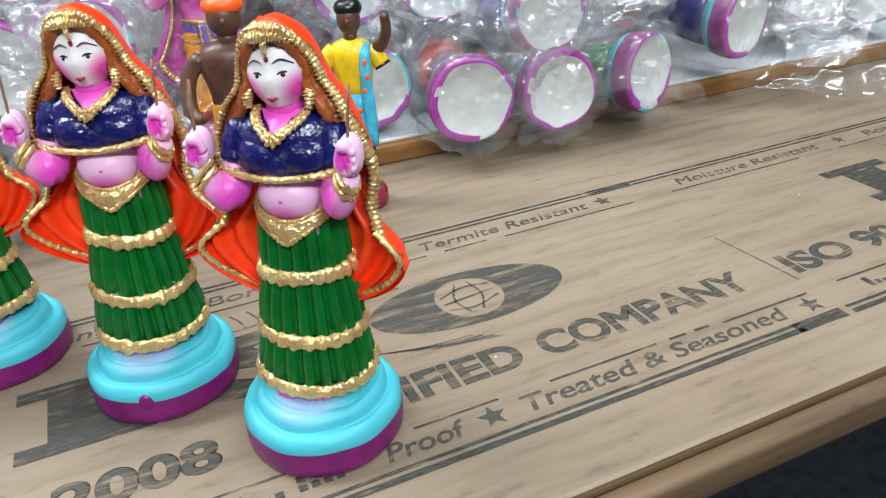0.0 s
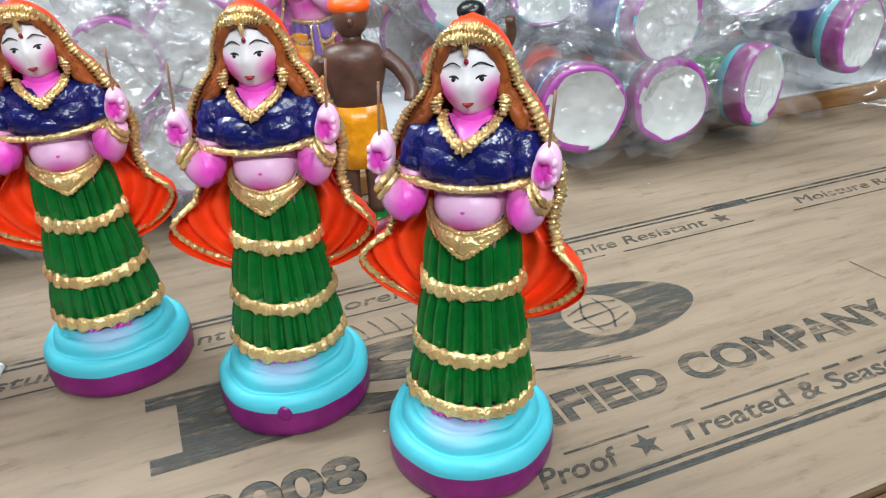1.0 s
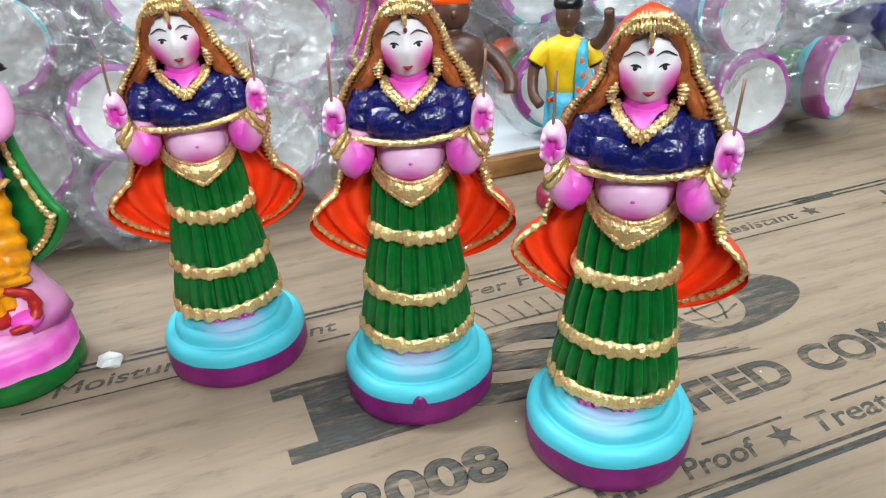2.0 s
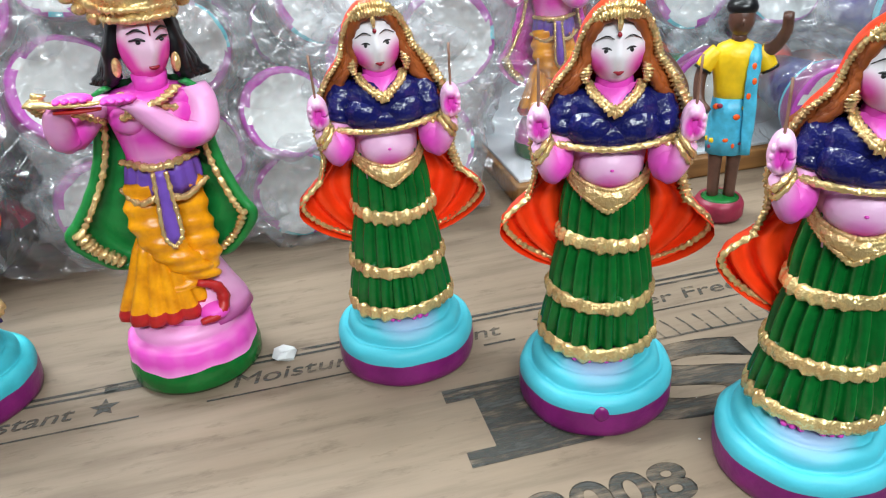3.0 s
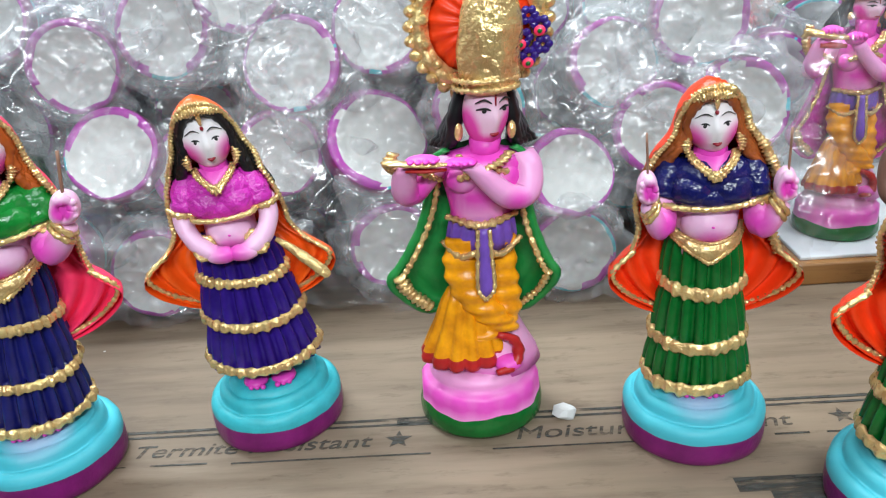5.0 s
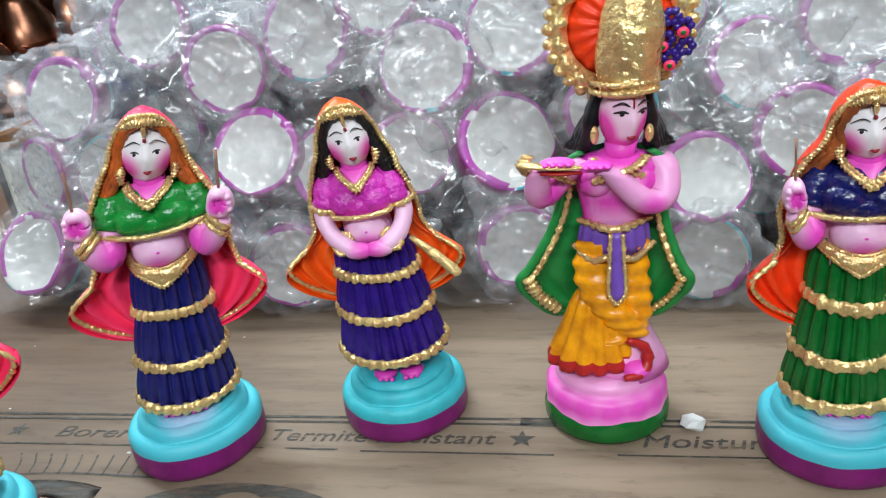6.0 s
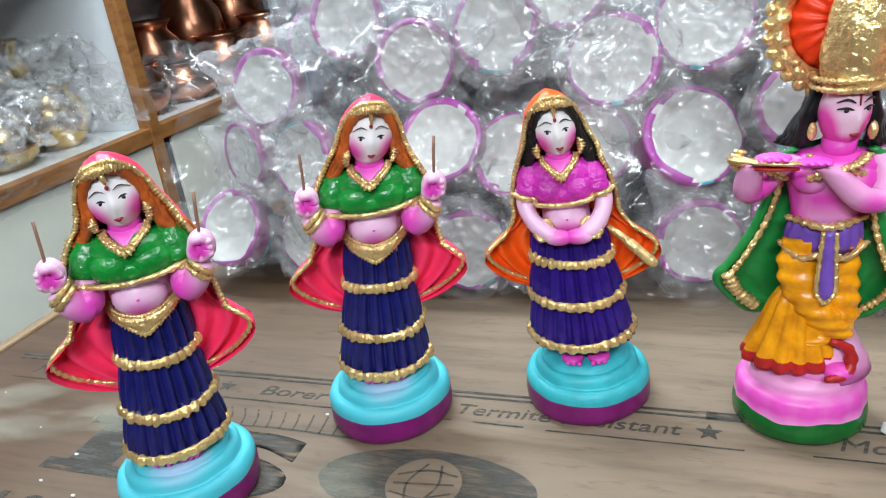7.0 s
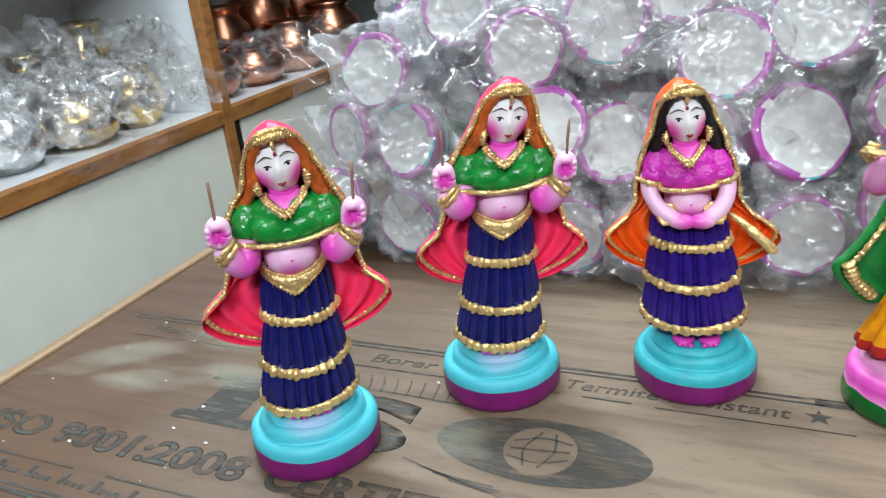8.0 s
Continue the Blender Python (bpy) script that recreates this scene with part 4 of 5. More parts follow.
def standing_figure(bm_mats, m, name, label, group=""):
    bm, mats = bm_mats
    ob = part(name, bm, mats)
    ob.matrix_world = m
    return tagged(ob, label, "doll", group)


GREEN_LABEL = "painted plaster dancer doll in green skirt, navy blouse and orange veil"
NAVY_LABEL = "painted plaster dancer doll in navy skirt, green blouse and pink veil"
ROW = "dolls standing in an arc on the plywood"
for x, y, rz, lx, tall, seed, head, notch in ((0.116, 0.327, -38, 0.025, 0.945, 1.0, (-3, 5), False), (0.045, 0.407, -22, 0.02, 0.945, 2.7, (-2, 2), True), (-0.045, 0.480, -6, -0.005, 0.935, 4.4, (-4, 2), False)):
    made = figure_mesh(RED_ORANGE, NAVY_BLOUSE, GREEN, BROWN_HAIR, CYAN, seed=seed, head=head, notch=notch)
    leaning(made[0], (lx, 0), rz)
    standing_figure(made, pose(x, y, 0, 0, 0, rz) @ Matrix.Diagonal((0.96, 0.96, tall, 1)), "doll", GREEN_LABEL, ROW)
for x, y, rz, lx, tall, seed, head in ((-0.433, 0.473, 22, 0.075, 0.985, 2.3, (4, 6)), (-0.530, 0.372, 33, 0.060, 0.985, 3.6, (-7, 4))):
    made = figure_mesh(HOT_PINK, GREEN_BLOUSE, NAVY, RED_HAIR, CYAN, seed=seed, beads=True, head=head)
    leaning(made[0], (lx, 0), rz)
    standing_figure(made, pose(x, y, 0, 0, 0, rz) @ Matrix.Diagonal((1.0, 1.0, tall, 1)), "doll", NAVY_LABEL, ROW)
made = figure_mesh(ORANGE, BLOUSE_PINK, VIOLET, BLACK, TURQ, joined=True, sticks=False, seed=3.1, beads=True, head=(-3, 8))
leaning(made[0], (-0.06, 0), 12, ((0, 0.05, 0.113, 0.157, 0.186, 0.24), (0, 0.05, 0.1110, 0.1525, 0.1815, 0.236)))
standing_figure(made, pose(-0.302, 0.513, 0, 0, 0, 12) @ Matrix.Diagonal((0.98, 0.98, 0.955, 1)), "doll", "painted plaster dancer doll in violet skirt, magenta blouse and orange veil", ROW)
FLUTE_HEIGHTS = ((0.0, 0.1425, 0.178, 0.205, 0.2245, 0.277, 0.32), (0.0, 0.1335, 0.1655, 0.1770, 0.2045, 0.257, 0.300))
made = flute_mesh()
leaning(made[0], (0.055, 0), -2, FLUTE_HEIGHTS)
standing_figure(made, pose(-0.170, 0.511, 0, 0, 0, -2) @ Matrix.Diagonal((1.06, 1.03, 1, 1)), "doll", "painted plaster flute player doll with gold crown and green shawl", ROW)


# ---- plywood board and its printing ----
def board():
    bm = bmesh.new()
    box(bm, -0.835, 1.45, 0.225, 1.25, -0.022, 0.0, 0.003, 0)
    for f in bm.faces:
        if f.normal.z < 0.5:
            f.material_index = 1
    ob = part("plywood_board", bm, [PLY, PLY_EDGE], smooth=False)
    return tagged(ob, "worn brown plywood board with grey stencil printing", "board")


BOARD = board()
bm = bmesh.new()
box(bm, -0.835, 1.45, 0.212, 0.2245, -0.026, -0.004, 0.004)
part("edge_strip", bm, PLY_EDGE, BOARD, "rounded darker wooden edging")
bm = bmesh.new()
box(bm, -0.848, -0.8355, 0.212, 1.25, -0.026, 0.003, 0.003)
part("edge_strip", bm, EDGING, BOARD, "ochre wooden edging")

trestle = tagged(new("table_frame"), "dark wooden table frame under the board", "table")
for x in (-0.78, 1.38):
    for y in (0.28, 1.18):
        bm = bmesh.new()
        box(bm, x - 0.03, x + 0.03, y - 0.03, y + 0.03, -0.75, -0.0221, 0.004)
        part("leg", bm, DARK_SHELF, trestle)
INK_Z = 0.0004


def ink(bm, name="printed_mark"):
    return part(name, bm, INK, BOARD, "worn grey stencil ink", smooth=False)


def strip(x0, x1, y0, y1, skew=0.0):
    bm = bmesh.new()
    box(bm, x0, x1, y0, y1, 0.0002, INK_Z)
    ink(bm)


def lettering(text, x, y, size, width=None, bold=0.0, shear=0.0):
    """Printed words with the built-in font: the baseline starts at x, y."""
    cu = bpy.data.curves.new("lettering", "FONT")
    cu.body, cu.size, cu.shear, cu.bevel_depth, cu.bevel_resolution = text, 1.0, shear, bold / size, 0
    ob = new("lettering", cu)
    bpy.context.view_layer.update()
    me = bpy.data.meshes.new_from_object(ob.evaluated_get(bpy.context.evaluated_depsgraph_get()))
    bpy.data.objects.remove(ob)
    xs = [v.co.x for v in me.vertices]
    k = width / (max(xs) - min(xs)) if width else size
    for v in me.vertices:
        v.co = Vector((x + (v.co.x - min(xs)) * k, y + v.co.y * size, INK_Z if v.co.z > 1e-5 or not bold else (0.0001 if v.co.z > -1e-5 else -0.0008)))
    me.materials.append(INK)
    ob = new("lettering", me)
    ob.parent = BOARD
    return tagged(ob, "worn grey stencil lettering")


def star(x, y, r):
    bm = bmesh.new()
    pts = [(x + (r if i % 2 == 0 else r * 0.42) * math.sin(math.pi * i / 5), y + (r if i % 2 == 0 else r * 0.42) * math.cos(math.pi * i / 5)) for i in range(10)]
    low = [bm.verts.new((a, b, 0.0002)) for a, b in pts]
    up = [bm.verts.new((a, b, INK_Z)) for a, b in pts]
    bm.faces.new(up)
    for i in range(10):
        bm.faces.new((low[i], low[(i + 1) % 10], up[(i + 1) % 10], up[i]))
    ink(bm, "printed_star")


def ring_mark(x, y, ax, ay, hx, hr):
    """A filled oval with a round gap at hx."""
    bm = bmesh.new()
    n = 64
    out = [bm.verts.new((x + ax * math.cos(2 * math.pi * i / n), y + ay * math.sin(2 * math.pi * i / n), INK_Z)) for i in range(n)]
    inn = [bm.verts.new((hx + hr * math.cos(2 * math.pi * i / n), y + hr * math.sin(2 * math.pi * i / n), INK_Z)) for i in range(n)]
    for i in range(n):
        bm.faces.new((out[i], out[(i + 1) % n], inn[(i + 1) % n], inn[i]))
    ink(bm, "printed_oval")


def line_mark(points, w):
    bm = bmesh.new()
    rows = smooth_path(points, 12)
    left, right = [], []
    for i, p in enumerate(rows):
        d = Vector(rows[min(i + 1, 11)]) - Vector(rows[max(i - 1, 0)])
        d = Vector((-d.y, d.x)).normalized() * w / 2
        left.append(bm.verts.new((p[0] + d.x, p[1] + d.y, INK_Z)))
        right.append(bm.verts.new((p[0] - d.x, p[1] - d.y, INK_Z)))
    for i in range(11):
        bm.faces.new((left[i], left[i + 1], right[i + 1], right[i]))
    ink(bm)


def stamp(ox):
    """One printing of the stencil; ox: its shift along the board."""
    # top border with small words
    strip(ox - 0.185, ox + 0.405, 0.4975, 0.5000)
    strip(ox - 0.185, ox + 0.405, 0.4925, 0.4945)
    strip(ox - 0.165, ox - 0.02, 0.4650, 0.4662)
    strip(ox + 0.00, ox + 0.02, 0.4650, 0.4665)
    strip(ox + 0.03, ox + 0.235, 0.4650, 0.4662)
    strip(ox + 0.25, ox + 0.285, 0.4650, 0.4664)
    strip(ox + 0.30, ox + 0.420, 0.4640, 0.4652)
    strip(ox + 0.398, ox + 0.440, 0.4920, 0.5005)
    lettering("Moisture Resistant", ox - 0.150, 0.4735, 0.0165, 0.165, 0.00006, 0.2)
    star(ox + 0.045, 0.480, 0.0075)
    lettering("Borer Free", ox + 0.078, 0.4735, 0.0165, 0.105, 0.00006, 0.2)
    star(ox + 0.212, 0.480, 0.0075)
    lettering("Termite Resistant", ox + 0.236, 0.4735, 0.0165, 0.148, 0.00006, 0.2)
    star(ox + 0.400, 0.4790, 0.0085)
    # the big letters
    x0 = ox - 0.036
    for a, b, c, d in ((0.0, 0.070, 0.420, 0.431), (0.0, 0.070, 0.369, 0.380)):
        strip(x0 + a, x0 + b, c, d)
    strip(x0 + 0.016, x0 + 0.054, 0.380, 0.420)
    lettering("S", ox + 0.060, 0.3715, 0.080, 0.090, 0.004)
    ring_mark(ox + 0.238, 0.4015, 0.070, 0.031, ox + 0.238, 0.0235)
    cx = ox + 0.238
    for k in (-0.0095, 0.0, 0.0095):
        line_mark([(cx - 0.019, 0.4015 + k * 0.8 - 0.002), (cx, 0.4015 + k * 1.3), (cx + 0.019, 0.4015 + k * 0.8 + 0.002)], 0.0016)
    for k in (-0.008, 0.007):
        line_mark([(cx + k * 0.6 - 0.002, 0.4015 - 0.017), (cx + k * 1.3, 0.4015), (cx + k * 0.6 + 0.002, 0.4015 + 0.018)], 0.0016)
    # lash-like rays over and under the eye
    for q in range(11):
        u = q / 10
        line_mark([(ox + 0.075 + 0.105 * u, 0.436), (ox + 0.072 + 0.108 * u, 0.446), (ox + 0.066 + 0.115 * u, 0.455)], 0.0014)
    line_mark([(ox + 0.055, 0.433), (ox + 0.12, 0.437), (ox + 0.20, 0.434)], 0.0018)
    for q in range(4):
        line_mark([(ox + 0.155 + 0.012 * q, 0.372 - 0.004 * q), (ox + 0.185 + 0.012 * q, 0.364 - 0.003 * q), (ox + 0.220 + 0.006 * q, 0.361 - 0.003 * q)], 0.0014)
    # main line
    lettering("ISO 9001:2008", ox - 0.178, 0.3215, 0.0315, 0.239, 0.0012)
    lettering("CERTIFIED", ox + 0.077, 0.3215, 0.0315, 0.160, 0.0012)
    lettering("COMPANY", ox + 0.250, 0.3215, 0.0315, 0.160, 0.0012)
    line_mark([(ox + 0.434, 0.386), (ox + 0.438, 0.350), (ox + 0.441, 0.314)], 0.0011)
    # bottom border with small words
    strip(ox - 0.165, ox - 0.06, 0.3005, 0.3020)
    strip(ox - 0.03, ox + 0.14, 0.3005, 0.3020)
    strip(ox + 0.155, ox + 0.205, 0.3005, 0.3020)
    strip(ox + 0.238, ox + 0.312, 0.3005, 0.3020)
    strip(ox + 0.322, ox + 0.334, 0.3003, 0.3022)
    strip(ox + 0.341, ox + 0.352, 0.3003, 0.3022)
    strip(ox + 0.362, ox + 0.432, 0.2990, 0.3005)
    lettering("Proof", ox + 0.135, 0.2845, 0.0175, 0.045, 0.0003, 0.2)
    for q in range(9):
        for w in range(4):
            x1 = ox - 0.150 + 0.030 * q + 0.0062 * w
            strip(x1, x1 + 0.0042, 0.2860, 0.2905 + 0.0055 * (w == 0) - 0.001 * (w == 2))
    star(ox + 0.196, 0.2905, 0.0085)
    lettering("Treated & Seasoned", ox + 0.215, 0.2845, 0.0185, 0.188, 0.0003, 0.2)
    star(ox + 0.424, 0.2890, 0.0085)
    strip(ox - 0.185, ox + 0.400, 0.2760, 0.2782)
    strip(ox - 0.185, ox + 0.400, 0.2695, 0.2735)
    strip(ox + 0.395, ox + 0.435, 0.2695, 0.2785)


for shift in (-0.622, 0.0, 0.626):
    stamp(shift)


def stain(x, y, rx, ry, seed, label, turn=0.0):
    bm = bmesh.new()
    layer = bm.verts.layers.float.new("spray")
    c, q = math.cos(radians(turn)), math.sin(radians(turn))
    middle = bm.verts.new((x, y, 0.0008))
    middle[layer] = 1.0
    last = [middle] * 40
    for u in (0.35, 0.7, 1.0):
        ring = []
        for i in range(40):
            a = 2 * math.pi * i / 40
            k = u * (1 + 0.30 * noise.noise(Vector((math.cos(a) * 1.5 + seed, math.sin(a) * 1.5, seed))))
            px, py = rx * k * math.cos(a), ry * k * math.sin(a)
            v = bm.verts.new((x + c * px - q * py, y + q * px + c * py, 0.0008))
            v[layer] = 1 - u * u
            ring.append(v)
        for i in range(40):
            i2 = (i + 1) % 40
            if last[i] is middle:
                bm.faces.new((middle, ring[i], ring[i2]))
            else:
                bm.faces.new((last[i], ring[i], ring[i2], last[i2]))
        last = ring
    part("stain", bm, CHALK, BOARD, label)


stain(-0.437, 0.399, 0.027, 0.027, 1.0, "round pale paint spot")
stain(-0.765, 0.430, 0.075, 0.028, 2.0, "pale dusty smear", 35)
stain(-0.715, 0.405, 0.060, 0.024, 5.0, "pale dusty smear", 10)
stain(-0.640, 0.428, 0.060, 0.020, 3.0, "pale dusty smear", 8)
stain(-0.680, 0.478, 0.070, 0.022, 4.0, "pale dusty smear", 6)
stain(-0.560, 0.405, 0.040, 0.018, 6.0, "pale dusty smear", 15)
rng = random.Random(4)


def crumb(x, y, r):
    bm = bmesh.new()
    blob(bm, 0, 0, r * 0.35, r, r * 0.8, r * 0.4, 0, 8)
    for v in bm.verts:
        v.co += noise.noise_vector(v.co * 200 + Vector((x, y, 0)) * 50) * r * 0.3
    ob = part("plaster_crumb", bm, PLASTER, smooth=False)
    ob.location = (x, y, 0.0)
    tagged(ob, "small white plaster crumb on the plywood", "crumb", "crumbs on the board")


crumb(-0.118, 0.494, 0.008)
for q in range(36):
    crumb(rng.uniform(-0.80, -0.42) if q < 26 else rng.uniform(-0.2, 0.75), rng.uniform(0.29, 0.62), rng.choice((0.0006, 0.0008, 0.0010, 0.0016)) if q < 26 else 0.0008)

# ---- raised step behind the dolls ----
step = tagged(new("display_step"), "low ochre wooden step with a white top", "step")
bm = bmesh.new()
box(bm, 0.086, 1.40, 0.645, 1.20, 0.0, 0.0185, 0.002)
part("step_body", bm, OCHRE, step)
bm = bmesh.new()
box(bm, 0.090, 1.396, 0.652, 1.196, 0.0186, 0.0220, 0.001)
part("step_top", bm, WHITE_LAM, step)


# ---- packed dolls in plastic ----
def packed_mesh(variant):
    """A lying doll seen by its hollow foot: axis along +y, foot at y = 0."""
    bm = bmesh.new()
    bm.verts.layers.float.new("spray")
    RIM, SIDE, TOP, WHT, BLK, BODY, VEIL, HEAD = range(8)
    body, veil, top = ((NAVY, RED_ORANGE, CYAN), (GREEN, ORANGE, TURQ), (VIOLET, HOT_PINK, CYAN))[variant % 3]
    mats = [MAGENTA, PURPLE, top, PLASTER, BLACK, body, veil, FACE]
    r, segs = 0.0385, 160
    # (radius, depth): from the middle of the hollow out over the rim and back along the side
    prof = [(0.004, 0.0085), (0.012, 0.0086), (0.020, 0.0080), (0.0265, 0.0058), (0.0298, 0.0022), (0.0325, 0.0006), (0.0350, 0.0), (0.0375, 0.0012), (r, 0.006), (r, 0.015), (r * 0.985, 0.020), (r * 0.95, 0.026), (r * 0.82, 0.030), (r * 0.77, 0.034), (r * 0.55, 0.036)]
    rings = []
    for i, (q, d) in enumerate(prof):
        ring = []
        for j in range(segs):
            a = 2 * math.pi * j / segs
            w = noise.noise(Vector((math.cos(a) * 2.2, math.sin(a) * 2.2, variant * 3.1 + 0.3)))
            fine = noise.noise(Vector((math.cos(a) * 7, math.sin(a) * 7, variant * 5.3)))
            k = 1 + 0.02 * w
            if i in (5, 6):
                k += 0.055 * w + 0.012 * fine
            p = Vector((q * k * math.cos(a), d, q * k * math.sin(a)))
            if i < 5:
                p.y += 0.0007 * noise.noise(p * 110 + Vector((0, 0, variant * 4.0)))
            if i < 6:
                p += Vector((0.0022 * math.cos(1.9 * variant), 0, 0.0022 * math.sin(1.9 * variant)))
            ring.append(p)
        rings.append(ring)
    split = [noise.noise(Vector((math.cos(2 * math.pi * j / segs), math.sin(2 * math.pi * j / segs), variant * 7.7))) for j in range(segs)]

    def pick(i, j):
        if i < 5:
            return WHT
        if i == 5:
            return RIM if split[j] > -0.22 else WHT
        if i == 6:
            return RIM if split[j] > -0.34 else TOP
        return SIDE if i < 10 else TOP
    rows = grid_faces(bm, rings, pick)
    cap(bm, rows[0][::-1], WHT)
    cap(bm, rows[-1], TOP)
    for sx in (-1, 1) if variant in (0, 2) else ():
        blob(bm, sx * 0.0075, 0.0106, 0.001 * sx, 0.0018, 0.0006, 0.0020, BLK, 8)
    # the figure behind the foot
    def along(profile, mat, sy=0.8, pleats=0):
        rr = []
        for q, d in profile:
            rr.append([Vector((q * (1 + (0.06 * math.sin(pleats * 2 * math.pi * j / 44) if pleats else 0)) * math.cos(2 * math.pi * j / 44), d, q * sy * math.sin(2 * math.pi * j / 44))) for j in range(44)])
        m2 = grid_faces(bm, rr, mat)
        cap(bm, m2[0][::-1], mat)
        cap(bm, m2[-1], mat)
    along([(0.030, 0.036), (0.031, 0.045), (0.027, 0.078), (0.021, 0.130)], BODY, 0.8, 22)
    along([(0.020, 0.128), (0.030, 0.150), (0.026, 0.175), (0.010, 0.188)], VEIL)
    along([(0.008, 0.186), (0.017, 0.195), (0.019, 0.210), (0.012, 0.223), (0.004, 0.227)], VEIL)
    return bm, mats


def bag_mesh(variant, flare):
    """Crumpled clear bag round a lying doll, tied off beyond its foot."""
    bm = bmesh.new()
    segs, front, rows = 72, 16, 30
    rings = []
    seed = Vector((variant * 11.3, variant * 5.1, variant * 7.7))
    for i in range(front + rows):
        w = (i - front) / (rows - 1)
        if i < front:
            q, d = 0.0015 + 0.0435 * (i / front), -0.0070
        else:
            q, d = 0.0465 - 0.010 * w + flare * 0.010 * math.sin(6 * w), -0.006 + 0.235 * w
        ring = []
        for j in range(segs):
            a = 2 * math.pi * (j + 0.5 * (i % 2)) / segs
            p = Vector((q * math.cos(a), d, q * math.sin(a)))
            soft = noise.noise(p * 34 + seed)
            fold = 1 - 2 * abs(noise.noise(p * (62 if i >= front else 105) + seed * 2))
            fine = noise.noise(p * (130 if i >= front else 260) + seed * 3)
            tuft = max(0.0, noise.noise(Vector((math.cos(a) * 2.3, math.sin(a) * 2.3, variant * 2.9))) - 0.1)
            out = Vector((math.cos(a), 0, math.sin(a)))
            if i < front:
                p += Vector((0, -(0.0035 if variant < 2 else 0.0055) * max(0.0, fold) - 0.0024 * fine - 0.002 * soft, 0)) + noise.noise_vector(p * 90 + seed) * 0.0022
            else:
                p += out * (0.0060 * soft + 0.0034 * fold + 0.0022 * fine + (0.026 if variant < 2 else 0.060) * tuft * math.exp(-(w / 0.12) ** 2))
            ring.append(p)
        rings.append(ring)
    made = grid_faces(bm, rings, lambda i, j: 0 if i < front + 3 else 1)
    cap(bm, made[0][::-1], 0)
    return bm, [FILM, FILM] if variant < 2 else [HAZY, CLOUDY]


def mesh_only(name, made, smooth=True):
    bm, mats = made
    return part(name, bm, mats, smooth=smooth)


PACKED = [mesh_only("packed_doll", packed_mesh(v)) for v in range(4)]
BAGS = [mesh_only("plastic_bag", bag_mesh(v, (v % 3) * 0.4)) for v in range(6)]
for ob in PACKED + BAGS:
    ob.location = (0, 0, -5)
PILE = [
    (-0.474, 0.202, 3), (-0.401, 0.224, 5), (-0.300, 0.195, 6), (-0.449, 0.139, 2), (-0.388, 0.122, -4), (-0.590, 0.124, -8),
    (-0.427, 0.040, 4), (-0.238, 0.133, 28), (-0.233, 0.047, 0), (-0.158, 0.152, 5), (-0.595, 0.041, -5), (-0.626, 0.190, -12),
    (-0.089, 0.102, 14), (-0.091, 0.039, 0), (-0.352, 0.048, 6), (-0.318, 0.128, 8), (-0.160, 0.075, 0), (-0.050, 0.176, -4),
    (0.042, 0.138, -10), (-0.020, 0.128, -5), (-0.338, 0.255, 3), (0.014, 0.205, 0), (-0.232, 0.216, 0), (-0.510, 0.060, 0), (-0.545, 0.240, -6),
    (-0.140, 0.235, 4), (0.020, 0.060, 0), (-0.675, 0.062, -10), (-0.66, 0.125, -20),
]
placed = 0
CLEAR = ((-0.238, 0.133), (-0.089, 0.102), (-0.449, 0.139), (-0.388, 0.122), (-0.675, 0.062))


def lay_doll(x, y, z, yaw, pitch, spin, size=1.0, clear=False):
    """One packed doll and its bag, foot towards the front."""
    global placed
    m = pose(x, y, z, pitch, 0, yaw) @ pose(0, 0, 0, 0, spin, 0)
    v = placed % 4
    d = copy_thing(PACKED[v], m)
    tagged(d, "lying plaster doll, white hollow foot with a purple painted rim", "doll", "packed dolls in the pile")
    d.scale = (size,) * 3
    b = copy_thing(BAGS[placed % 2 if clear else 2 + placed % 4], m @ pose(0, 0, 0, 0, 73 * placed, 0))
    b.scale = (size,) * 3
    tagged(b, "crumpled clear plastic bag round a packed doll", "bag", "plastic bags in the pile")
    placed += 1


rng = random.Random(11)
for x, z, yaw in PILE:
    y = 0.655 + 0.28 * max(0.0, z - 0.05) + rng.uniform(-0.006, 0.012)
    clear = (x, z) in CLEAR
    lay_doll(x, y, z, yaw + rng.uniform(-12, 12) * (not clear), -30 if clear else rng.uniform(-22, -2), rng.uniform(-60, 60), 1.1 if (x, z) == (-0.238, 0.133) else rng.uniform(0.90, 1.04), clear)
# a second, hidden layer fills the gaps
for k in range(34):
    z = 0.05 + 0.070 * (k % 4)
    x = -0.62 + 0.085 * (k // 4) + 0.04 * (k % 2)
    lay_doll(x, 0.745 + 0.25 * z, z + 0.02, rng.uniform(-14, 14), rng.uniform(-10, 10), rng.uniform(0, 360))
# on the step
STEP_PILE = [
    (0.337, 0.588, 0.066, -14), (0.428, 0.588, 0.061, -4), (0.530, 0.588, 0.061, 18), (0.424, 0.600, 0.130, 4), (0.662, 0.605, 0.089, 12),
    (0.800, 0.650, 0.100, -40), (0.270, 0.660, 0.070, -12), (0.550, 0.650, 0.150, -30), (0.360, 0.700, 0.150, -10), (0.640, 0.680, 0.150, -35), (0.28, 0.72, 0.15, 0), (0.92, 0.66, 0.08, -30), (0.47, 0.70, 0.21, -20), (0.60, 0.72, 0.215, -25), (0.74, 0.70, 0.17, -35), (0.34, 0.74, 0.22, -10), (0.85, 0.70, 0.17, -35),
]
for x, y, z, yaw in STEP_PILE:
    lay_doll(x, y, z, yaw, rng.uniform(-6, 2), rng.uniform(-60, 60), 1.0, z < 0.1)
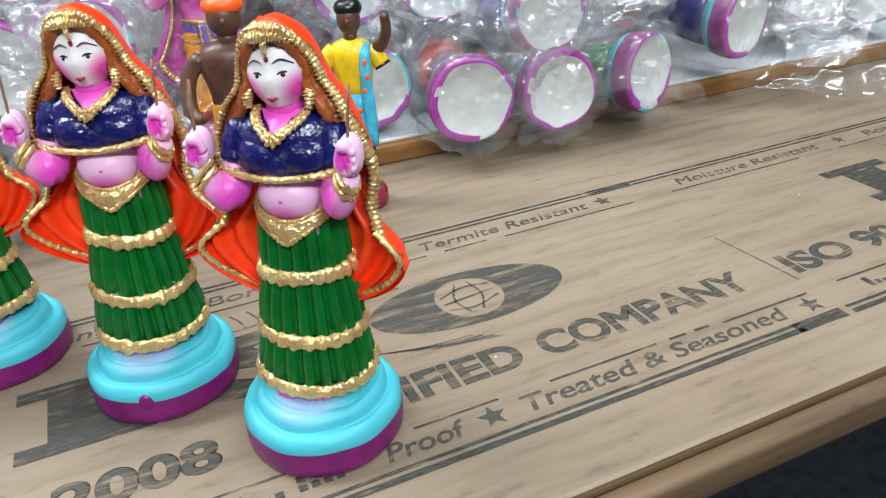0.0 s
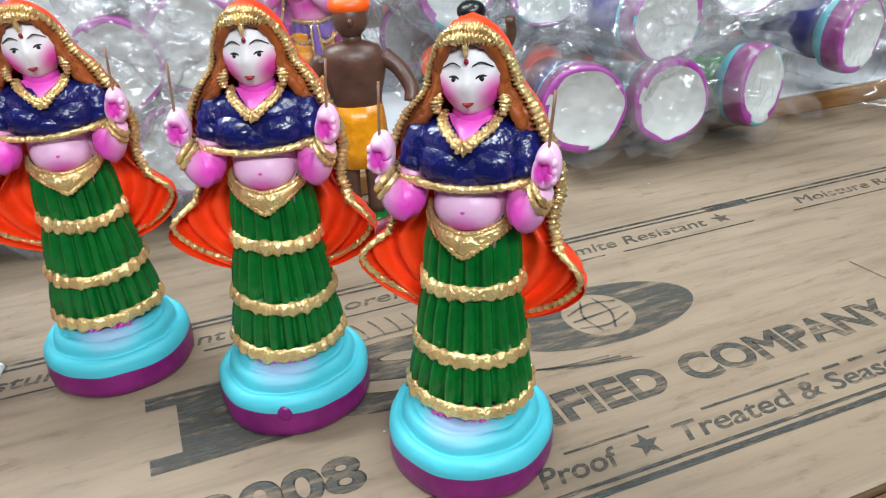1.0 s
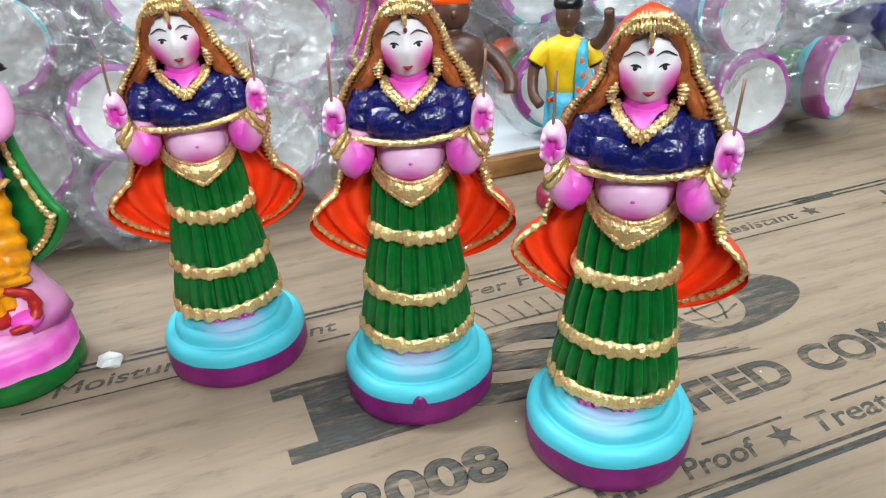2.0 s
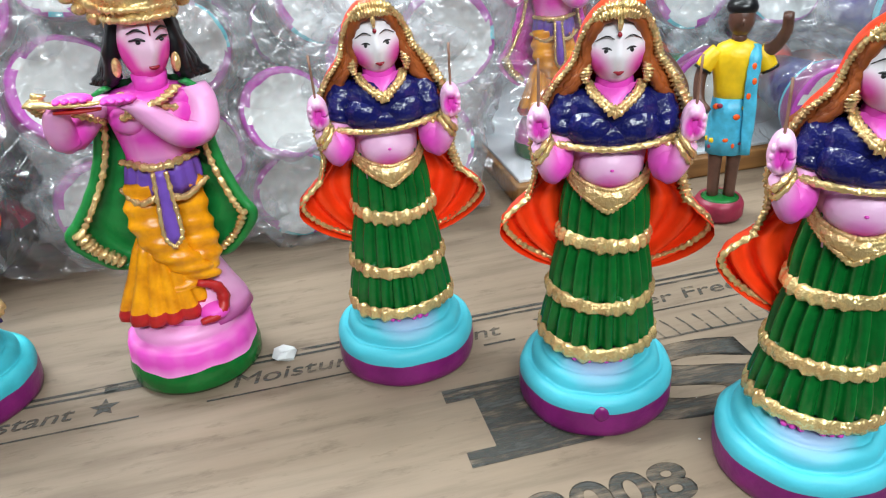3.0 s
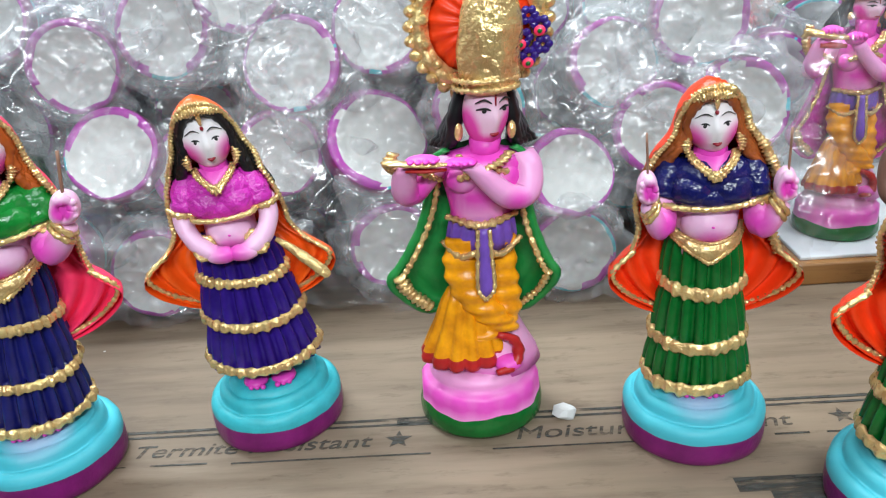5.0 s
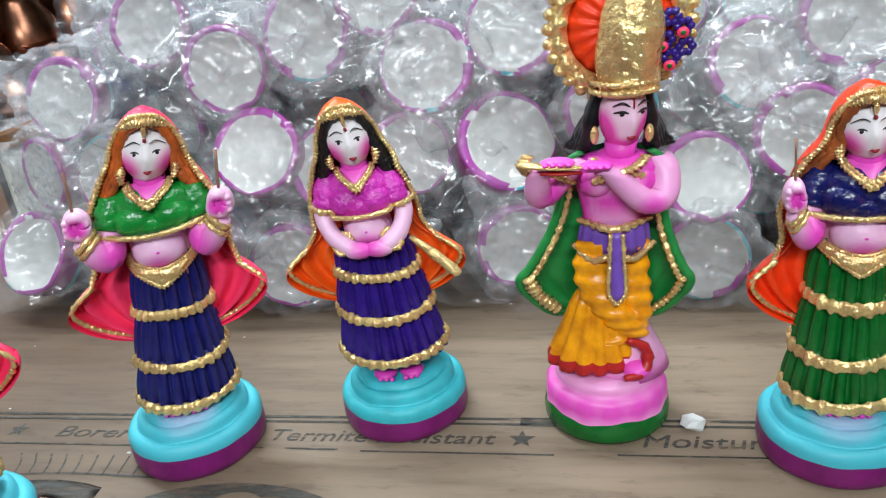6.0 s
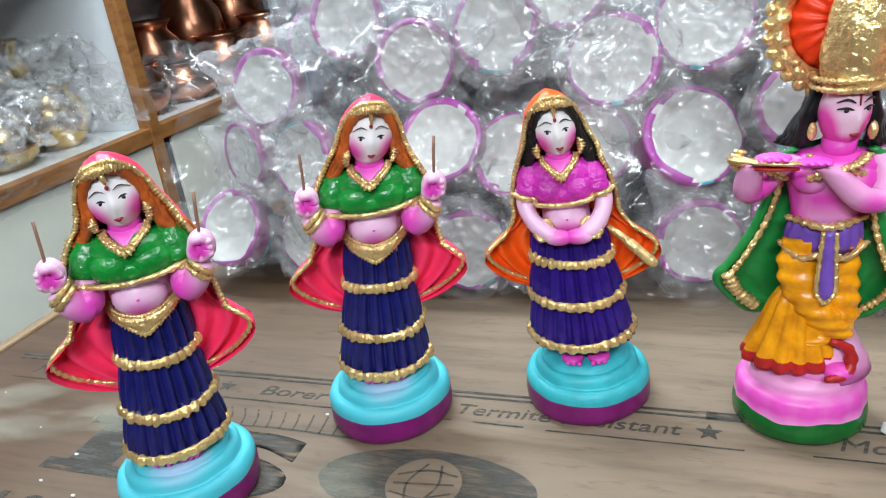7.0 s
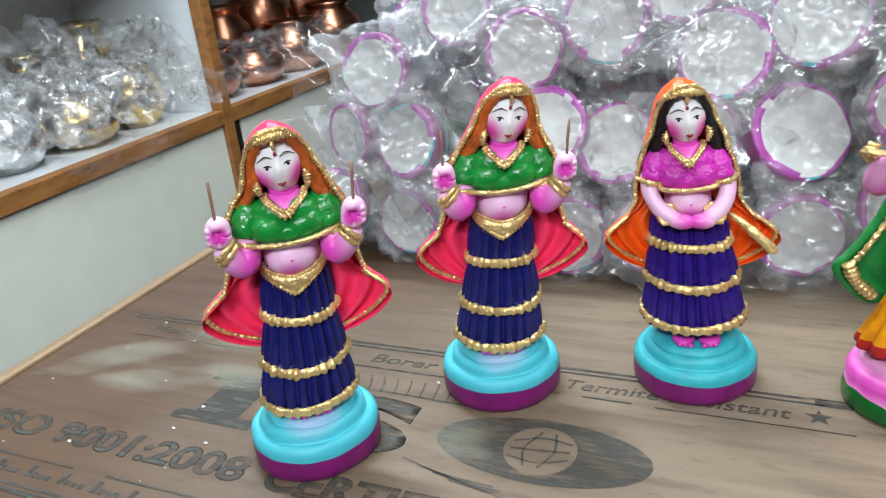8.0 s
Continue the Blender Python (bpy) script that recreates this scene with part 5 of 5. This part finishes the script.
for k in range(16):
    lay_doll(0.12 + 0.055 * k, 0.86, 0.08 + 0.075 * (k % 3), rng.uniform(-20, 20), rng.uniform(-8, 8), rng.uniform(0, 360))
for ob in PACKED + BAGS:
    bpy.data.objects.remove(ob)


# ---- figures standing behind ----
def plain_man(shirt, cloth, foot_mat, turban, lift, sash=False):
    """Dark clay figure on a round foot, in plain painted cloth."""
    bm = bmesh.new()
    bm.verts.layers.float.new("spray")
    SK, SH, CL, FT, TB, BK, PT = range(7)
    mats = [DARK_SKIN, shirt, cloth, foot_mat, turban, GREEN, ORANGE]
    lathe(bm, [(0.019, 0.0), (0.022, 0.004), (0.022, 0.014), (0.019, 0.019), (0.006, 0.020)], FT, 32, 1.0)
    for sx in (-1, 1):
        tube(bm, [(sx * 0.007, -0.003, 0.020, 0.0050), (sx * 0.0075, -0.001, 0.045, 0.0056), (sx * 0.008, 0, 0.075, 0.0075), (sx * 0.007, 0, 0.095, 0.0085)], SK, 12, 12)
    lathe(bm, [(0.017, 0.060), (0.018, 0.075), (0.017, 0.095), (0.0155, 0.108)], CL, 32, 0.7, (0, 0), 10, 0.06)
    lathe(bm, [(0.0150, 0.104), (0.0160, 0.116), (0.0190, 0.132), (0.0200, 0.142), (0.0160, 0.150), (0.0070, 0.154)], SH, 32, 0.66)
    blob(bm, 0, -0.002, 0.0190, 0.0170, 0.0165, 0.0030, BK, 18)
    if sash:
        # patterned cloth over one shoulder, with painted patches
        tube(bm, [(0.013, -0.004, 0.150, 0.0045), (0.0125, -0.0125, 0.140, 0.0050), (0.0120, -0.0130, 0.120, 0.0050), (0.0135, -0.0135, 0.095, 0.0052), (0.0140, -0.0130, 0.062, 0.0040)], CL, 20, 10, 0.05, flat=0.5)
        spots = random.Random(5)
        for q in range(12):
            a, z = spots.uniform(-1.4, 1.2), spots.uniform(0.064, 0.104)
            blob(bm, 0.0172 * math.sin(a), -0.0122 * math.cos(a), z, spots.uniform(0.0014, 0.0034), 0.0012, spots.uniform(0.0010, 0.0026), (PT, SH, FT)[q % 3], 8)
        for q in range(3):
            blob(bm, spots.uniform(0.0105, 0.0150), -0.0152, 0.112 + 0.012 * q, 0.0020, 0.0010, 0.0028, PT, 8)
    lathe(bm, [(0.0062, 0.150), (0.0060, 0.160)], SK, 14)
    blob(bm, 0, -0.001, 0.170, 0.0105, 0.0110, 0.0140, SK, 20)
    blob(bm, 0, -0.0115, 0.1690, 0.0017, 0.0022, 0.0030, SK, 8)
    blob(bm, 0, 0.001, 0.1785, 0.0125, 0.0125, 0.0085, TB, 20)
    tube(bm, [(0.017, 0, 0.143, 0.0062), (0.027, -0.004, 0.132 + 0.02 * lift, 0.0052), (0.033, -0.012, 0.118 + 0.055 * lift, 0.0046), (0.032, -0.016, 0.108 + 0.085 * lift, 0.0042)], SK, 14, 12)
    if sash:
        for sx in (-1, 1):
            tube(bm, [(sx * 0.0150, 0, 0.1445, 0.0076), (sx * 0.0215, -0.0012, 0.1385, 0.0078), (sx * 0.0262, -0.0025, 0.1315, 0.0074)], SH, 10, 12)
            tube(bm, [(sx * 0.0262, -0.0025, 0.1318, 0.0077), (sx * 0.0272, -0.0028, 0.1300, 0.0077)], TB, 4, 12)
    tube(bm, [(-0.017, 0, 0.143, 0.0062), (-0.027, -0.002, 0.128, 0.0052), (-0.028, -0.010, 0.108, 0.0046), (-0.022, -0.018, 0.100, 0.0044)], SK, 14, 12)
    return bm, mats


standing_figure(plain_man(DARK_SKIN, DHOTI, POT_RED, ORANGE, 0.05), pose(0.138, 0.576, 0, 0, 0, -15) @ Matrix.Diagonal((1.18, 1.08, 0.97, 1)), "doll", "dark brown clay man doll with orange turban and amber cloth")
standing_figure(plain_man(YELLOW, SKY, POT_RED, BLACK, 0.8, True), pose(0.228, 0.574, 0, 0, 0, -25) @ Matrix.Diagonal((0.86, 0.86, 0.90, 1)), "doll", "dark clay doll in a yellow shirt and blue cloth")
standing_figure(flute_mesh(BLOUSE_PINK), pose(0.140, 0.706, 0.0221, 0, 0, -12) @ Matrix.Diagonal((0.92, 0.92, 0.84, 1)), "doll", "painted plaster doll in amber cloth and shawl")

# ---- room ----
def slab(name, label, mat, *args, bevel=0.0):
    bm = bmesh.new()
    box(bm, *args, bevel)
    return tagged(part(name, bm, mat, smooth=False), label, kind="structure")


slab("floor", "dark charcoal floor", DARK_FLOOR, -3.0, 3.0, -3.0, 3.6, -0.85, -0.75)
slab("ceiling", "plain pale ceiling", CEILING, -3.0, 3.0, -3.0, 3.6, 1.95, 2.05)
slab("wall_north", "plain shop wall behind the shelves", WALL_PAINT, -3.0, 3.0, 3.5, 3.6, -0.75, 1.95)
slab("wall_south", "plain shop wall", WALL_PAINT, -3.0, 3.0, -3.1, -3.0, -0.75, 1.95)
slab("wall_west", "plain shop wall", WALL_PAINT, -3.1, -3.0, -3.1, 3.6, -0.75, 1.95)
slab("wall_east", "plain shop wall", WALL_PAINT, 3.0, 3.1, -3.1, 3.6, -0.75, 1.95)

# ---- cabinet ----
CX = -1.65
cabinet = tagged(new("display_cabinet"), "cream laminate shop cabinet with teak trim and open shelves", "cabinet")


def cab(name, mat, *args, bevel=0.002, label=""):
    bm = bmesh.new()
    box(bm, *args, bevel)
    return part(name, bm, mat, cabinet, label, smooth=False)


cab("door_panel", LAMINATE, CX - 0.02, CX - 0.004, 0.0, 1.675, -0.745, -0.125)
cab("door_panel", LAMINATE, CX - 0.02, CX - 0.004, 1.76, 3.2, -0.745, -0.125)
# black strip stands in for the shade inside the gap beside the post
cab("slot_shade", BLACK, CX - 0.03, CX - 0.012, 1.715, 1.76, -0.745, -0.125)
cab("rail", CAB_WOOD, CX - 0.03, CX + 0.006, 0.0, 3.2, -0.124, -0.084, label="polished teak rail")
cab("post", CAB_WOOD, CX - 0.03, CX + 0.008, 1.676, 1.714, -0.748, 0.9, label="polished teak post")
cab("shelf", WHITE_LAM, CX - 0.45, CX - 0.031, 0.0, 3.2, -0.112, -0.090)
cab("divider", WHITE_LAM, CX - 0.45, CX - 0.031, 1.684, 1.706, -0.0895, 0.9)
cab("back_panel", WHITE_LAM, CX - 0.47, CX - 0.451, 0.0, 3.2, -0.745, 0.9)
cab("shelf", WHITE_LAM, CX - 0.45, CX - 0.031, 0.0, 1.683, 0.38, 0.40)
cab("shelf", WHITE_LAM, CX - 0.45, CX - 0.031, 1.707, 3.2, 0.38, 0.40)


def pot(x, y, z, r, h, mat, label):
    bm = bmesh.new()
    lathe(bm, [(r * 0.55, 0), (r * 0.6, h * 0.03), (r * 0.85, h * 0.2), (r, h * 0.45), (r * 0.9, h * 0.7), (r * 0.62, h * 0.86), (r * 0.66, h * 0.93), (r * 0.80, h), (r * 0.72, h * 0.99), (r * 0.5, h * 0.85)], 0, 32)
    ob = part("metal_pot", bm, mat)
    ob.location = (x, y, z)
    tagged(ob, label, "pot", "pots on the shelf")


rng = random.Random(8)
for y, r, h, mat in ((0.75, 0.09, 0.14, BRASS), (0.95, 0.10, 0.12, BRASS), (1.15, 0.09, 0.15, STEEL), (1.36, 0.10, 0.13, BRASS), (1.55, 0.08, 0.16, BRASS)):
    pot(CX - 0.17, y, -0.0895, r, h, mat, "brass pot wrapped in plastic on the white shelf")
    pot(CX - 0.35, y + 0.05, -0.0895, r * 0.9, h * 1.7, mat, "brass pot at the back of the shelf")
for y, r, h in ((1.86, 0.10, 0.15), (2.08, 0.11, 0.12), (2.32, 0.12, 0.17), (2.60, 0.12, 0.2)):
    pot(CX - 0.17, y, -0.0895, r, h, COPPER, "copper pot on the white shelf")
    pot(CX - 0.35, y + 0.1, -0.0895, r, h * 2.0, COPPER, "tall copper pot at the back of the shelf")


def film_heap(x, y, z, sx, sy, sz, seed, label):
    """Crumpled clear sheet draped over things."""
    bm = bmesh.new()
    rings = []
    for i in range(40):
        row = []
        for j in range(72):
            u, v = i / 39 - 0.5, j / 71 - 0.5
            p = Vector((u * sx, v * sy, sz * (0.9 - 2.6 * u * u - 1.2 * v ** 4)))
            n = p * (3.0 / max(sx, sz)) + Vector((seed, 0, 0))
            p += noise.noise_vector(n * 2.2) * sz * 0.22 + noise.noise_vector(n * 5) * sz * 0.07 + noise.noise_vector(n * 15) * sz * 0.015
            p.z = max(p.z, 0.004)
            row.append(p)
        rings.append(row)
    grid_faces(bm, rings, 0, False)
    ob = part("plastic_sheet", bm, HAZY if seed in (1.0, 9.0) else FILM)
    ob.location = (x, y, z)
    tagged(ob, label, "plastic sheet")


film_heap(CX - 0.14, 1.10, -0.088, 0.32, 1.1, 0.22, 1.0, "crumpled clear plastic over the brass pots")
film_heap(CX - 0.15, 2.2, -0.088, 0.26, 0.9, 0.17, 4.0, "crumpled clear plastic over the copper pots")

film_heap(CX - 0.14, 1.32, -0.088, 0.30, 0.70, 0.30, 7.0, "crumpled clear plastic over the brass pots")
film_heap(0.84, 0.625, 0.022, 0.26, 0.20, 0.11, 9.0, "crumpled clear plastic sheet at the end of the step")



def loose_film(x, y, z, wide, tall, yaw, pitch, seed):
    """A loose crumpled sheet of clear film among the packed dolls."""
    bm = bmesh.new()
    rings = []
    for i in range(30):
        row = []
        for j in range(34):
            u, v = j / 33 - 0.5, i / 29 - 0.5
            k = 1 + 0.35 * noise.noise(Vector((3 * u, 3 * v, seed)))
            p = Vector((u * wide * k, 0, v * tall * k))
            ray = abs(noise.noise(Vector((4.0 * math.atan2(v, u + 0.001), 0.6, seed))))
            p.y = 0.10 * tall * noise.noise(Vector((3 * u, 3 * v, seed + 5))) + 0.16 * tall * ray * (abs(u) + abs(v)) - 0.08 * tall * abs(noise.noise(Vector((9 * u, 9 * v, seed + 9))))
            p += noise.noise_vector(p * 120 + Vector((seed, 0, 0))) * 0.0035
            row.append(p)
        rings.append(row)
    grid_faces(bm, rings, 0, False)
    ob = part("plastic_sheet", bm, FILM)
    ob.matrix_world = pose(x, y, z, pitch, 0, yaw)
    tagged(ob, "loose crumpled clear plastic film on the pile", "plastic sheet", "loose film on the pile")


for x, y, z, wide, tall, yaw, pitch, seed in (
    (-0.585, 0.640, 0.150, 0.20, 0.17, 12, -12, 1.0), (-0.640, 0.650, 0.085, 0.16, 0.12, 20, -10, 2.0), (-0.520, 0.690, 0.255, 0.17, 0.10, 5, -20, 4.0),
    (-0.350, 0.665, 0.170, 0.15, 0.11, -8, -15, 5.0), (-0.270, 0.690, 0.245, 0.20, 0.12, 4, -20, 7.0), (-0.160, 0.665, 0.190, 0.17, 0.15, -6, -14, 8.0),
    (-0.200, 0.652, 0.055, 0.14, 0.09, 5, -14, 10.0), (-0.125, 0.652, 0.052, 0.12, 0.08, -10, -14, 11.0), (-0.330, 0.650, 0.060, 0.13, 0.10, 10, -14, 13.0),
    (-0.020, 0.660, 0.190, 0.17, 0.12, -5, -18, 14.0), (0.030, 0.640, 0.090, 0.12, 0.12, -15, -14, 16.0), (0.470, 0.590, 0.100, 0.16, 0.10, -20, -12, 17.0),
    (0.150, 0.664, 0.130, 0.13, 0.20, -10, -4, 26.0), (CX + 0.030, 1.30, -0.080, 0.34, 0.12, 88, 8, 25.0), (0.790, 0.600, 0.075, 0.26, 0.15, -35, -25, 19.0), (0.600, 0.620, 0.170, 0.20, 0.12, -25, -16, 20.0), (0.330, 0.610, 0.150, 0.16, 0.12, -12, -16, 22.0), (-0.450, 0.650, 0.085, 0.12, 0.09, 8, -12, 23.0),
):
    loose_film(x, y, z, wide, tall, yaw, pitch, seed)

# ---- far shelf behind the pile ----
rack = tagged(new("shop_rack"), "dark wooden shop rack with metal ware", "rack")
for z in (-0.745, -0.30, 0.02, 0.36, 0.72):
    bm = bmesh.new()
    box(bm, -1.1, 2.9, 2.55, 2.95, z, z + 0.025)
    part("rack_board", bm, DARK_SHELF, rack, smooth=False)
bm = bmesh.new()
box(bm, -1.1, 2.9, 2.951, 2.98, -0.745, 1.1)
part("rack_back", bm, DARK_SHELF, rack, smooth=False)
for x in (-1.1, 0.2, 1.5, 2.87):
    bm = bmesh.new()
    box(bm, x, x + 0.028, 2.54, 2.9505, -0.745, 1.1)
    part("rack_side", bm, DARK_SHELF, rack, smooth=False)
for k in range(26):
    x = -0.95 + 0.145 * k
    if min(abs(x - q) for q in (0.21, 1.51)) < 0.09:
        continue
    pot(x, 2.72, (-0.275, 0.045)[k % 2], rng.uniform(0.05, 0.07), rng.uniform(0.12, 0.22), rng.choice((BRASS, STEEL, COPPER)), "metal pot on the dark shop rack")
